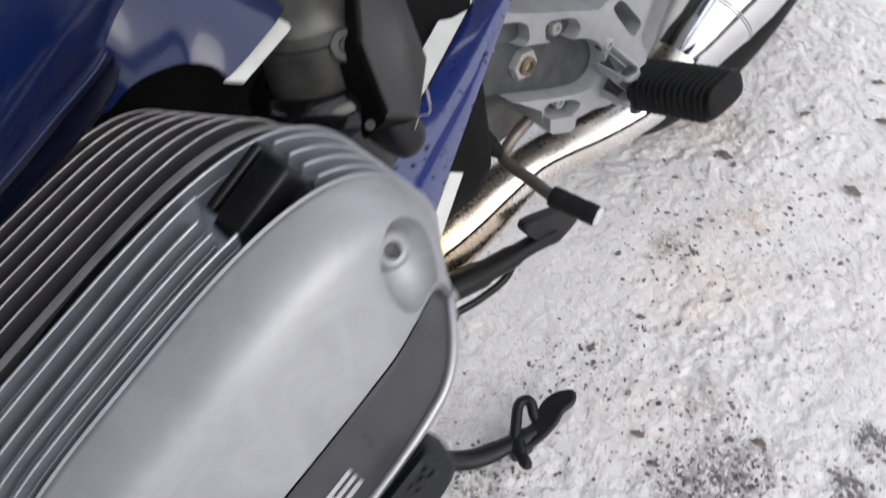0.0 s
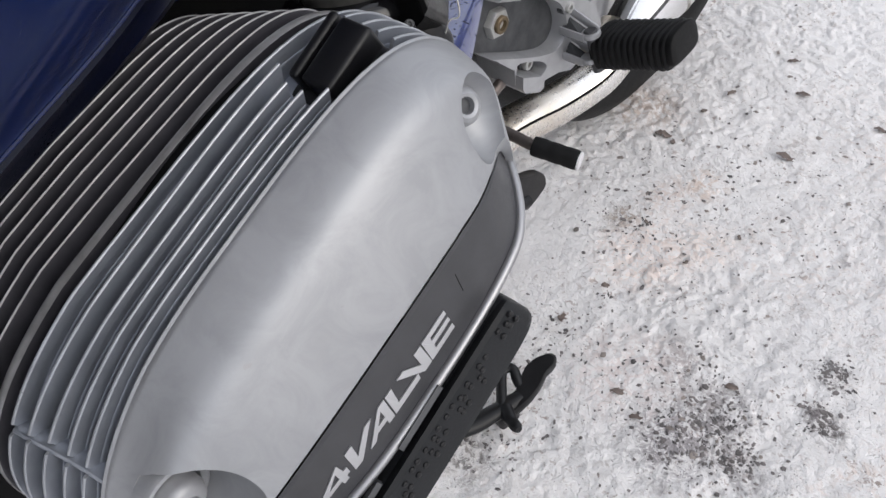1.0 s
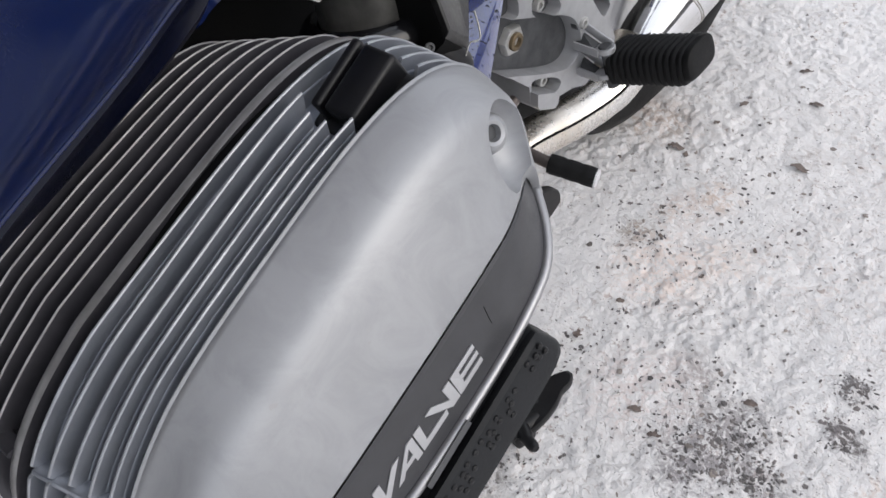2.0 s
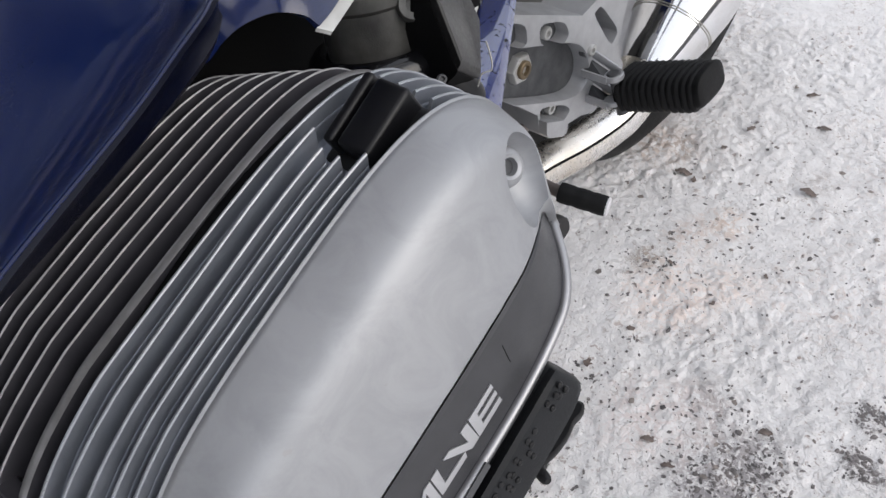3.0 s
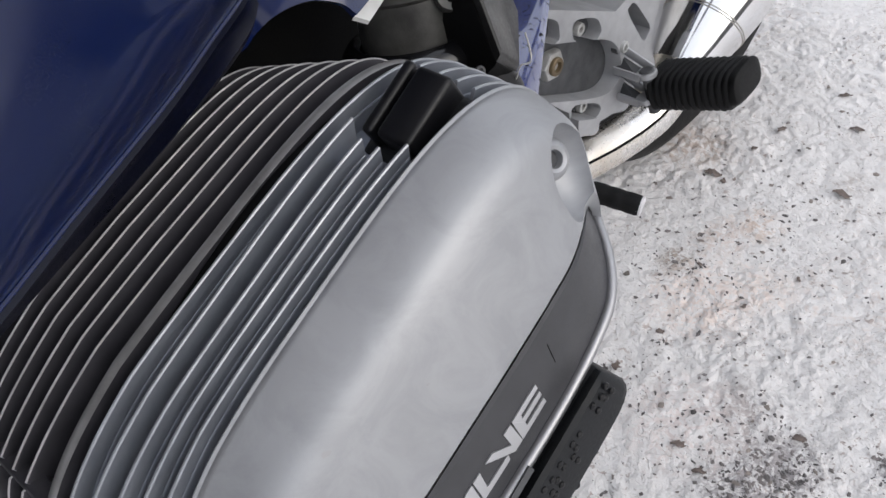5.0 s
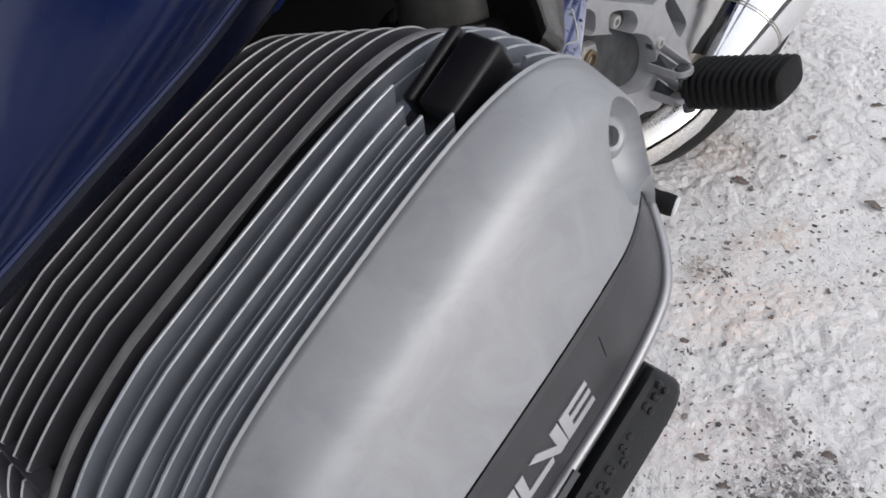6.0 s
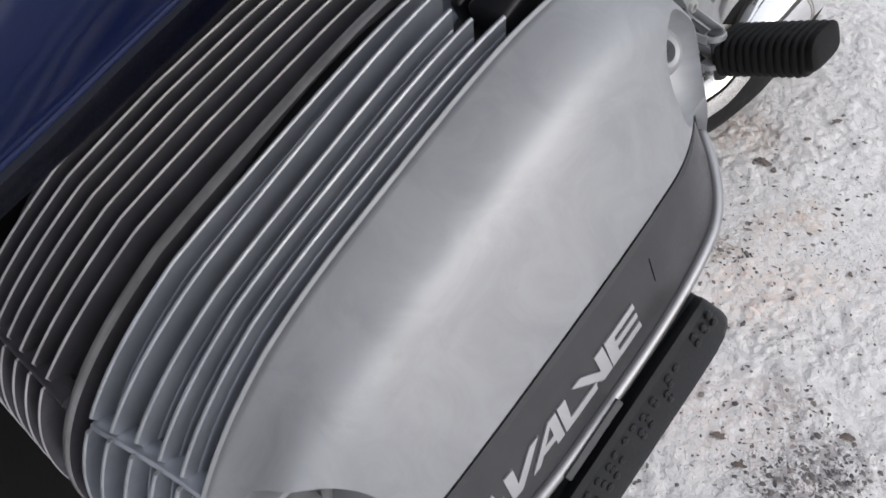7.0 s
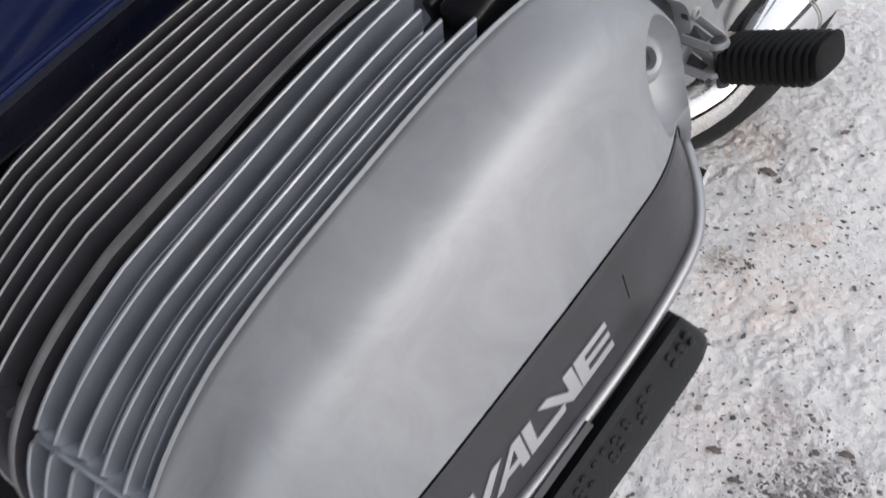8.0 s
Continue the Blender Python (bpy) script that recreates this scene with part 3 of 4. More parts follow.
for v, w, r, floor in POCKETS:
    big = 1.12
    bm = bmesh.new()
    disc(bm, head(floor, v, w), (1, 0, 0), [(-0.001, 0.0132), (0.0055, 0.0132), (0.0068, 0.0126), (0.0072, 0.0114), (0.006, 0.0098), (0.003, 0.0094)], 40)
    bmesh.ops.scale(bm, vec=(big,) * 3, space=Matrix.Translation(-head(floor, v, w)), verts=bm.verts)
    collar = part("bolt_collar", bm, M_COVER, cover, "silver collar round the cover bolt")
    bm = bmesh.new()
    disc(bm, head(floor, v, w), (1, 0, 0), [(0.0, 0.0086), (0.0095, 0.0086), (0.0118, 0.0077), (0.013, 0.006), (0.0132, 0.0038), (0.009, 0.0036), (0.0085, 0.001)], 36)
    bmesh.ops.scale(bm, vec=(big,) * 3, space=Matrix.Translation(-head(floor, v, w)), verts=bm.verts)
    part("cover_bolt", bm, M_ALU, cover, "domed silver socket bolt")

bm = bmesh.new()
disc(bm, head(0.355, 0.41, 0.4545), head(0.8, 0.1, 0.5) - head(0, 0, 0), [(-0.014, 0.0105), (-0.006, 0.0086), (-0.003, 0.0078), (-0.0012, 0.0066), (-0.0005, 0.005), (-0.001, 0.0036), (-0.004, 0.003), (-0.0042, 0.001)], 36)
part("bolt_boss", bm, M_COVER, cover, "silver tubular bolt boss in its scoop")
bm = bmesh.new()
disc(bm, head(0.355, 0.41, 0.4545), head(0.8, 0.1, 0.5) - head(0, 0, 0), [(-0.0042, 0.0032), (-0.0036, 0.0031), (-0.0034, 0.0015)], 24)
part("bolt_socket", bm, M_DARK_GREY, cover, "dark bolt socket")
bm = bmesh.new()
loft(bm, [cover_ring(r) for r in RINGS[BAND:]])
band = part("band", bm, M_BAND, cover, "charcoal grey painted band")
bm = bmesh.new()
rim = [on_ring(RINGS[-1], p, q) + Vector((0.0005, 0, 0)) for p, q in oval(RINGS[-1][1], RINGS[-1][2], 160, 3.2, 3.0) if q > -0.001]
rim.sort(key=lambda c: c.y * math.cos(TILT_HEAD) + c.z * math.sin(TILT_HEAD))
tube(bm, [r + head(0.0006, 0, -0.0008) - head(0, 0, 0) for r in rim], 0.0022, 12, 1.0, (1, 0, 0))
part("rim", bm, M_RIM, cover, "bright polished lower rim")
# hairline scratch on the band
bm = bmesh.new()
tube(bm, [band_place(0.3495 - 0.0012 * k, 0.26 + 0.09 * k, 0.00005) for k in range(4)], 0.00016, 6, 1.0, (1, 0, 0))
part("scratch", bm, M_DARK, cover, "dark hairline scratch")


LETTERS = (  # along the band and up it, in units of the word's height
    ([(0.0, 0.0), (0.55, 0.38), (3.0, 1.0), (2.92, 0.5), (3.25, 0.5), (3.1, 0.2), (2.78, 0.2), (2.7, 0.0), (2.2, 0.0), (2.26, 0.2), (0.75, 0.14)], [(1.3, 0.36), (2.35, 0.4), (2.5, 0.74)]),
    ([(3.9, 1.0), (4.62, 1.0), (4.2, 0.34), (6.0, 1.0), (6.72, 1.0), (4.1, 0.0), (3.35, 0.0)], []),
    ([(4.95, 0.0), (7.5, 1.0), (8.15, 1.0), (7.6, 0.0), (7.0, 0.0), (7.1, 0.2), (6.05, 0.2), (5.55, 0.0)], [(6.5, 0.4), (7.2, 0.4), (7.42, 0.78)]),
    ([(8.3, 1.0), (9.0, 1.0), (8.5, 0.24), (10.7, 0.24), (10.5, 0.0), (7.75, 0.0)], []),
    ([(9.6, 1.0), (10.3, 1.0), (11.25, 0.36), (11.5, 1.0), (12.2, 1.0), (11.8, 0.0), (11.05, 0.0)], []),
    ([(12.35, 1.0), (14.85, 1.0), (14.75, 0.78), (12.95, 0.78), (12.85, 0.61), (14.65, 0.61), (14.55, 0.41), (12.75, 0.41), (12.65, 0.22), (14.45, 0.22), (14.35, 0.0), (11.85, 0.0)], []),
)


def lettering():
    """The raised word along the band, letter by letter."""
    for outline, hole in LETTERS:
        bm = bmesh.new()
        loops = []
        for ring in (outline, hole):
            if ring:
                vs = [bm.verts.new((u, w, 0)) for u, w in ring]
                loops += [bm.edges.new((vs[n], vs[(n + 1) % len(vs)])) for n in range(len(vs))]
        bmesh.ops.triangle_fill(bm, edges=loops, use_beauty=True)
        bmesh.ops.subdivide_edges(bm, edges=[e for e in bm.edges if e.calc_length() > 0.8], cuts=2)
        bmesh.ops.triangulate(bm, faces=bm.faces)
        made = bmesh.ops.extrude_face_region(bm, geom=bm.faces[:])
        top = {g for g in made["geom"] if isinstance(g, bmesh.types.BMVert)}
        for c in bm.verts:
            c.co = band_place(0.249 + 0.0868 * c.co.x / 14.85, 0.71 - 0.3 * c.co.y, 0.0006 if c in top else -0.0002)
        part("letter", bm, M_LETTER, band, "raised silver letter", smooth=False)


lettering()

# crash guard below the rim
bm = bmesh.new()
outline = [(0.3885, 0.412), (0.3915, 0.412), (0.3965, 0.4172), (0.3985, 0.4158), (0.4035, 0.4), (0.404, 0.3965), (0.4015, 0.3925), (0.383, 0.384), (0.376, 0.39), (0.376, 0.404)]
rows = []
for v, k in ((0.165, 1.0), (0.25, 1.0), (0.335, 1.0), (0.344, 0.985), (0.349, 0.95), (0.353, 0.88), (0.3555, 0.76), (0.3565, 0.6)):
    c = (0.39, 0.4)
    rows.append([head(c[0] + (x - c[0]) * k, v + 0.10 * (0.412 - w) , c[1] + (w - c[1]) * k) for x, w in outline])
loft(bm, rows)
guard = part("cylinder_guard", bm, M_GUARD, bike, "charcoal plastic crash guard with moulded studs")
rng = random.Random(3)
for k in range(34):
    v = 0.19 + 0.0049 * k
    for lane, chance in ((0.2, 0.9), (0.42, 0.7), (0.64, 0.4)):
        if rng.random() > chance:
            continue
        f = lane + rng.uniform(-0.06, 0.06)
        x, w = 0.3985 + 0.005 * f, 0.4158 - 0.0158 * f
        bm = bmesh.new()
        disc(bm, head(x - 0.0004, v + rng.uniform(-0.001, 0.001), w), head(0.95, 0, 0.31) - head(0, 0, 0), [(0, 0.0016), (0.0009, 0.0013), (0.0013, 0.0005)], 10)
        part("stud", bm, M_BLACK, guard)
for lo, hi in ((0.245, 0.268), (0.283, 0.312)):
    bm = bmesh.new()
    loft(bm, [[head(x, v, w) for x, w in ((0.389, 0.4165), (0.393, 0.4215), (0.3945, 0.4195), (0.391, 0.414))] for v in (lo, hi)])
    part("guard_clip", bm, M_DARK_GREY, guard, "grey metal clip")

# spark plug cap in its slot


def cap_block(bm, x0, x1, v0, v1, w0, w1, bevel):
    vs = [bm.verts.new(head(x, v, w)) for x in (x0, x1) for v in (v0, v1) for w in (w0, w1)]
    for a, b, c, d in ((0, 1, 3, 2), (4, 6, 7, 5), (0, 4, 5, 1), (2, 3, 7, 6), (0, 2, 6, 4), (1, 5, 7, 3)):
        bm.faces.new((vs[a], vs[b], vs[c], vs[d]))
    edges = {e for v in vs for e in v.link_edges}
    bmesh.ops.bevel(bm, geom=list(edges), offset=bevel, segments=3, affect="EDGES", profile=0.5)


bm = bmesh.new()
cap_block(bm, 0.2955, 0.331, 0.3745, 0.4115, 0.455, 0.4785, 0.004)
plug = part("spark_plug_cap", bm, M_BLACK, bike, "black plastic spark plug cap")
bm = bmesh.new()
cap_block(bm, 0.2995, 0.3045, 0.381, 0.412, 0.466, 0.4895, 0.0018)
part("lip", bm, M_BLACK, plug)
bm = bmesh.new()
cap_block(bm, 0.3065, 0.3225, 0.3815, 0.4115, 0.466, 0.49, 0.0022)
part("grip", bm, M_BLACK, plug)

# intake side behind the head
M_GLOSS = material("black_shiny_rubber", (0.005, 0.005, 0.006), 0.12)
bm = bmesh.new()
disc(bm, (0.236, 0.242, 0.533), (-0.2, 0.16, 1), [(-0.02, 0.03), (0.006, 0.0305), (0.011, 0.033), (0.015, 0.0358), (0.02, 0.037), (0.025, 0.0358), (0.029, 0.0325), (0.03, 0.029), (0.027, 0.0255)], 48)
part("intake_boot", bm, M_GLOSS, bike, "black shiny rubber intake boot")
bm = bmesh.new()
disc(bm, (0.236, 0.242, 0.533), (-0.2, 0.16, 1), [(0, 0.0245), (0.03, 0.0252), (0.05, 0.0245), (0.052, 0.0262), (0.058, 0.0262), (0.06, 0.0245), (0.07, 0.0235), (0.085, 0.026), (0.16, 0.026)], 48)
throttle = part("throttle_body", bm, M_BLOCK, bike, "grimy grey cast throttle body")
bm = bmesh.new()
disc(bm, (0.256, 0.25, 0.588), (0.6, -0.5, 0.6), [(-0.02, 0.0085), (0.0, 0.0078), (0.0015, 0.0068), (0.0015, 0.0036), (-0.002, 0.0034)], 24)
part("boss", bm, M_BLOCK, throttle, "threaded casting boss")
face = [Vector(p) for p in ((0.271, 0.248, 0.600), (0.287, 0.243, 0.569), (0.280, 0.264, 0.547), (0.263, 0.287, 0.558), (0.238, 0.296, 0.592), (0.240, 0.275, 0.62))]
mid = sum(face, Vector()) / 6
back = Vector((-0.62, -0.1, -0.78)).normalized()
bm = bmesh.new()
loft(bm, [[mid + (p - mid) * 1.0 + back * 0.004 for p in face], [mid + (p - mid) * 1.02 + back * 0.006 for p in face], [mid + (p - mid) * 0.95 + back * 0.045 for p in face]])
box = part("injector_cover", bm, M_DARK, bike, "black plastic injector cover with scuffed lid")
bm = bmesh.new()
loft(bm, [[mid + (p - mid) * 0.9 + back * -0.0015 for p in face], [mid + (p - mid) * 0.95 for p in face], [mid + (p - mid) * 0.98 + back * 0.0035 for p in face], [mid + (p - mid) * 0.98 + back * 0.005 for p in face]])
part("lid", bm, worn("scuffed_black_plastic", (0.005, 0.005, 0.005), (0.013, 0.0125, 0.012), 0.4, 0.0, 700, 70, 0.0002), box, "scuffed grey-black lid")
bm = bmesh.new()
tube(bm, spline([(0.258, 0.257, 0.562), (0.266, 0.254, 0.549), (0.272, 0.257, 0.538), (0.275, 0.262, 0.531)], 4), [0.012] * 7 + [0.0115, 0.0112, 0.0108, 0.0104, 0.0094, 0.0075], 24)
part("connector", bm, M_BLACK, box, "black rubber elbow connector")
bm = bmesh.new()
disc(bm, (0.278, 0.238, 0.562), (0.7, -0.4, 0.6), [(0, 0.0024), (0.002, 0.0024), (0.0024, 0.002), (0.0024, 0.0013), (0.001, 0.001)], 12)
part("nut", bm, M_DARK_GREY, box, "bright plated nut")
bm = bmesh.new()
tube(bm, spline([(0.278, 0.272, 0.562), (0.282, 0.2695, 0.5565), (0.284, 0.267, 0.551), (0.281, 0.263, 0.55), (0.281, 0.259, 0.545)], 5), 0.0004, 8)
part("wire_clip", bm, M_STEEL, box, "thin bent wire clip")

# engine and gearbox behind; block and sump are near-black to paint in the voids
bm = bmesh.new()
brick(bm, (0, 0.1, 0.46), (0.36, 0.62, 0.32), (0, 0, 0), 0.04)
part("engine_block", bm, M_DARK, bike, "plain engine casing, coloured near-black as shade behind the cylinder")
bm = bmesh.new()
brick(bm, (0.02, 0.42, 0.42), (0.21, 0.3, 0.3), (0, 0, 0), 0.03)
part("gearbox", bm, M_BLOCK, bike, "grimy grey gearbox casing")
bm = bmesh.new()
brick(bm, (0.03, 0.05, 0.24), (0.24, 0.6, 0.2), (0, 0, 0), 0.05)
part("oil_sump", bm, M_DARK, bike, "plain oil sump, coloured near-black as shade under the engine")

# fairing
# the lower lip and the crease above it, as (y, lip x, lip z, crease x, crease z)
EDGE = [(-0.5, 0.325, 0.54, 0.4, 0.625), (-0.2, 0.303, 0.576, 0.378, 0.646), (-0.1, 0.289, 0.591, 0.350, 0.644), (0.0, 0.275, 0.605, 0.313, 0.639), (0.05, 0.268, 0.612, 0.291, 0.637),
        (0.1, 0.261, 0.620, 0.270, 0.636), (0.13, 0.254, 0.624, 0.259, 0.639), (0.148, 0.2475, 0.6265, 0.2515, 0.64), (0.157, 0.242, 0.63, 0.2465, 0.641)]
# upper rows flare wide out of view, added to shade and tint the cylinder
RISE = [(0.003, 0.005), (0.0095, 0.016), (0.015, 0.027), (0.019, 0.04), (0.023, 0.06), (0.035, 0.11), (0.064, 0.19), (0.105, 0.28), (0.14, 0.36), (0.145, 0.46), (0.1, 0.56)]
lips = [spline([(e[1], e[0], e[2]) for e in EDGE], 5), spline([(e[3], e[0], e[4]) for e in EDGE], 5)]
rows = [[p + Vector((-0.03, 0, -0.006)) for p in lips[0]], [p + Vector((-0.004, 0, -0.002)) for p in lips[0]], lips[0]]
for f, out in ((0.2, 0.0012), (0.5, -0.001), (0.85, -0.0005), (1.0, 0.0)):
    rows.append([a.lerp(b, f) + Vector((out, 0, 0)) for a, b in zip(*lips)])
shaded_underlip = rows
rows = [lips[1]]
for dx, dz in RISE:
    rows.append([Vector((p.x + dx * (1 + 0.2 * max(0.0, min(1.0, -p.y / 0.3))), p.y + 0.15 * dz + 14 * max(0.0, dz - 0.01) * max(0.0, p.y - 0.1), p.z + dz)) for p in lips[1]])
bm = bmesh.new()
sheet(bm, rows, 0.0035)
fairing = part("fairing", bm, M_BLUE, bike, "glossy deep blue fairing panel", sharp=60)
# turned-under edge in the darkened blue, painting in its shade
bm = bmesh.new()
sheet(bm, shaded_underlip, 0.003)
part("shaded_underlip", bm, M_BLUE_SHADED, fairing, "turned-under blue edge of the fairing, coloured near-black as shade")
for way_along, r in ((lips[0], 0.0011), (lips[1], 0.0008)):
    bm = bmesh.new()
    tube(bm, [p + Vector((0.0004, 0, -0.0002)) for p in way_along], r, 10)
    part("lip_bead", bm, M_BLUE, fairing, "thin rounded edge of the fairing")
bm = bmesh.new()
low = spline([(0.26, 0.192, 0.612), (0.255, 0.19, 0.6165), (0.25, 0.182, 0.621), (0.25, 0.172, 0.6245), (0.249, 0.162, 0.625), (0.244, 0.1555, 0.620), (0.2425, 0.148, 0.616), (0.237, 0.139, 0.616), (0.228, 0.13, 0.618)], 4)
high = spline([(0.205, 0.275, 0.598),  (0.213, 0.242, 0.622), (0.207, 0.225, 0.645), (0.203, 0.205, 0.668), (0.2, 0.18, 0.69), (0.208, 0.155, 0.695), (0.212, 0.135, 0.685), (0.216, 0.12, 0.668), (0.22, 0.11, 0.65)], 4)
sheet(bm, [[a, a.lerp(b, 0.12) + Vector((0.004, 0, 0.002)), a.lerp(b, 0.4) + Vector((0.008, 0, 0.004)), a.lerp(b, 0.7) + Vector((0.005, 0, 0.003)), b] for a, b in zip(low, high)], 0.003)
part("fairing_arch", bm, M_BLUE, fairing, "blue painted arch over the intake")
bm = bmesh.new()
sheet(bm, [[(0.260, 0.1905, 0.612), (0.221, 0.251, 0.6015), (0.2, 0.283, 0.596)], [(0.259, 0.1985, 0.605), (0.225, 0.263, 0.595), (0.205, 0.297, 0.59)]], 0.002)
part("panel_edge", bm, M_PALE, fairing, "pale grey turned-in panel edge")

# leg shield behind the cylinder
bm = bmesh.new()
left = [Vector(p) for p in ((0.325, 0.152, 0.537), (0.273, 0.234, 0.519), (0.222, 0.316, 0.501), (0.170, 0.398, 0.483), (0.10, 0.51, 0.46))]
right = [Vector(p) for p in ((0.347, 0.157, 0.4925), (0.293, 0.243, 0.488), (0.239, 0.33, 0.484), (0.185, 0.416, 0.479), (0.115, 0.528, 0.474))]
sheet(bm, [left, [a.lerp(b, 0.33) + Vector((0.003, 0.003, 0.002)) for a, b in zip(left, right)], [a.lerp(b, 0.67) + Vector((0.003, 0.003, 0.002)) for a, b in zip(left, right)], right], 0.003)
shield = part("leg_shield", bm, M_CHIPPED, bike, "blue painted leg shield with stone chips")
for a, off in ((left, Vector((-0.012, -0.004, 0.006))), (right[:2] + [Vector((0.268, 0.283, 0.486))], Vector((-0.002, 0.011, -0.011)))):
    bm = bmesh.new()
    sheet(bm, [[p + off * 0.1 for p in a], [p + off for p in a]], 0.002)
    part("panel_edge", bm, M_PALE, shield, "pale grey panel edge")

M_PLATED = worn("bright_plated_steel", (0.5, 0.5, 0.49), (0.4, 0.395, 0.38), 0.35, 0.5, 1200, 120, 0.00005)
# footrest bracket
XB = 0.166


def plate(bm, outline, x0, x1):
    loft(bm, [[Vector((x, y, z)) for y, z in outline] for x in (x0, x1)])


OUTER = [(0.395, 0.478), (0.439, 0.446), (0.523, 0.397), (0.544, 0.3995), (0.57, 0.412), (0.602, 0.405), (0.595, 0.374), (0.577, 0.334), (0.588, 0.308), (0.58, 0.29), (0.552, 0.289), (0.538, 0.287), (0.519, 0.297), (0.472, 0.309), (0.456, 0.323), (0.456, 0.341), (0.433, 0.366), (0.395, 0.4)]
bm = bmesh.new()
plate(bm, OUTER, 0.118, XB)
bracket = part("footrest_bracket", bm, M_ALU, bike, "silver-grey cast aluminium footrest bracket", sharp=30)


def rounded(points, cut=0.3, times=2):
    """Outline with its corners rounded off."""
    ps = [Vector((*p, 0)) for p in points]
    for _ in range(times):
        out = []
        for a, b in zip(ps, ps[1:] + ps[:1]):
            out += [a.lerp(b, cut), a.lerp(b, 1 - cut)]
        ps = out
    return [(p.x, p.y) for p in ps]


HOLES = [
    ([(0.41, 0.453), (0.447, 0.434), (0.447, 0.413), (0.41, 0.431)], 0.155, 0.2),
    ([(0.467, 0.421), (0.497, 0.406), (0.503, 0.392), (0.495, 0.387), (0.466, 0.403)], 0.153, 0.2),
    ([(0.395, 0.438), (0.427, 0.423), (0.48, 0.3955), (0.517, 0.375), (0.531, 0.353), (0.532, 0.331), (0.518, 0.322), (0.492, 0.3315), (0.422, 0.3745), (0.395, 0.3915)], 0.151, 0.25),
    ([(0.461, 0.345), (0.493, 0.3265), (0.501, 0.316), (0.493, 0.311), (0.46, 0.33)], 0.153, 0.2),
    ([(0.541, 0.387), (0.552, 0.389), (0.578, 0.351), (0.567, 0.342)], 0.11, 0.15),

]
for outline, floor, cut in HOLES:
    bm = bmesh.new()
    o = rounded(outline, cut)
    grow = 1.0 if len(outline) > 6 else 1.08
    cy, cz = sum(p[0] for p in o) / len(o), sum(p[1] for p in o) / len(o)
    o = [(cy + (y - cy) * grow, cz + (z - cz) * grow) for y, z in o]
    loft(bm, [[Vector((x, cy + (y - cy) * k, cz + (z - cz) * k)) for y, z in o] for x, k in ((floor, 0.98), (XB - 0.0012, 1.0), (XB + 0.004, 1.04))])
    carve(bracket, bm)
    # thin plate on the recess floor, darker than the casting
    if floor > 0.12:
        bm = bmesh.new()
        plate(bm, [(cy + (y - cy) * 0.965, cz + (z - cz) * 0.965) for y, z in o], floor - 0.001, floor + 0.0008)
        part("recess", bm, M_DARK_GREY, bracket, "dark grey floor of a casting recess")


def bolt(owner, centre, axis, r, hexed=True, label="plated steel bolt"):
    bm = bmesh.new()
    disc(bm, centre, axis, [(-0.004, r * 1.45), (0.001, r * 1.45), (0.0016, r * 1.3)], 28)
    part("washer", bm, M_DARK_GREY, owner)
    bm = bmesh.new()
    disc(bm, centre, axis, [(0.0, r), (0.005, r), (0.006, r * 0.9)] + ([(0.006, r * 0.5), (0.003, r * 0.48)] if not hexed else [(0.007, r * 0.6)]), 6 if hexed else 24)
    part("bolt", bm, M_PLATED, owner, label)


bolt(bracket, (0.155, 0.483, 0.402), (1, 0, 0), 0.0055, False)
bolt(bracket, (0.155, 0.483, 0.327), (1, 0, 0), 0.0055, False)
bm = bmesh.new()
disc(bm, (0.148, 0.4503, 0.3880), (1, 0, 0), [(0, 0.0132), (0.009, 0.0132), (0.0105, 0.012), (0.0105, 0.009)], 6)
part("pivot_nut", bm, M_PLATED, bracket, "large plated hexagon nut")
bm = bmesh.new()
disc(bm, (0.1575, 0.4503, 0.3880), (1, 0, 0), [(0, 0.0076), (0.0035, 0.0076), (0.0042, 0.007), (0.0042, 0.0044), (0.0, 0.0042), (-0.0005, 0.001)], 28)
part("pivot_bolt", bm, worn("brassy_steel", (0.2, 0.15, 0.09), (0.1, 0.075, 0.05), 0.45, 0.7), bracket, "brass-toned pivot bolt")
bolt(bracket, (0.163, 0.5345, 0.357), (1, 0, 0), 0.0052, False)
edges = bracket.modifiers.new("edges", "BEVEL")
edges.width, edges.segments, edges.limit_method, edges.angle_limit = 0.0011, 2, "ANGLE", radians(32)
# foot of the bracket
bm = bmesh.new()
plate(bm, [(0.457, 0.336), (0.484, 0.3195), (0.487, 0.314), (0.485, 0.306), (0.479, 0.3055), (0.459, 0.318), (0.456, 0.324)], 0.15, 0.174)
part("bracket_foot", bm, M_ALU, bracket, "cast foot of the bracket")
# clevis that holds the footpeg
def beam(bm, a, b, wide, high):
    a, b = Vector(a), Vector(b)
    d = (b - a).normalized()
    s = d.cross(Vector((-0.25, 0, 1))).normalized()
    u = s.cross(d)
    ring = [(wide / 2 * p, high / 2 * q) for p, q in ((-1, -0.6), (-0.6, -1), (0.6, -1), (1, -0.6), (1, 0.6), (0.6, 1), (-0.6, 1), (-1, 0.6))]
    loft(bm, [[c + s * p + u * q for p, q in ring] for c in (a, b)])


EYE = Vector((0.19, 0.5335, 0.3395))
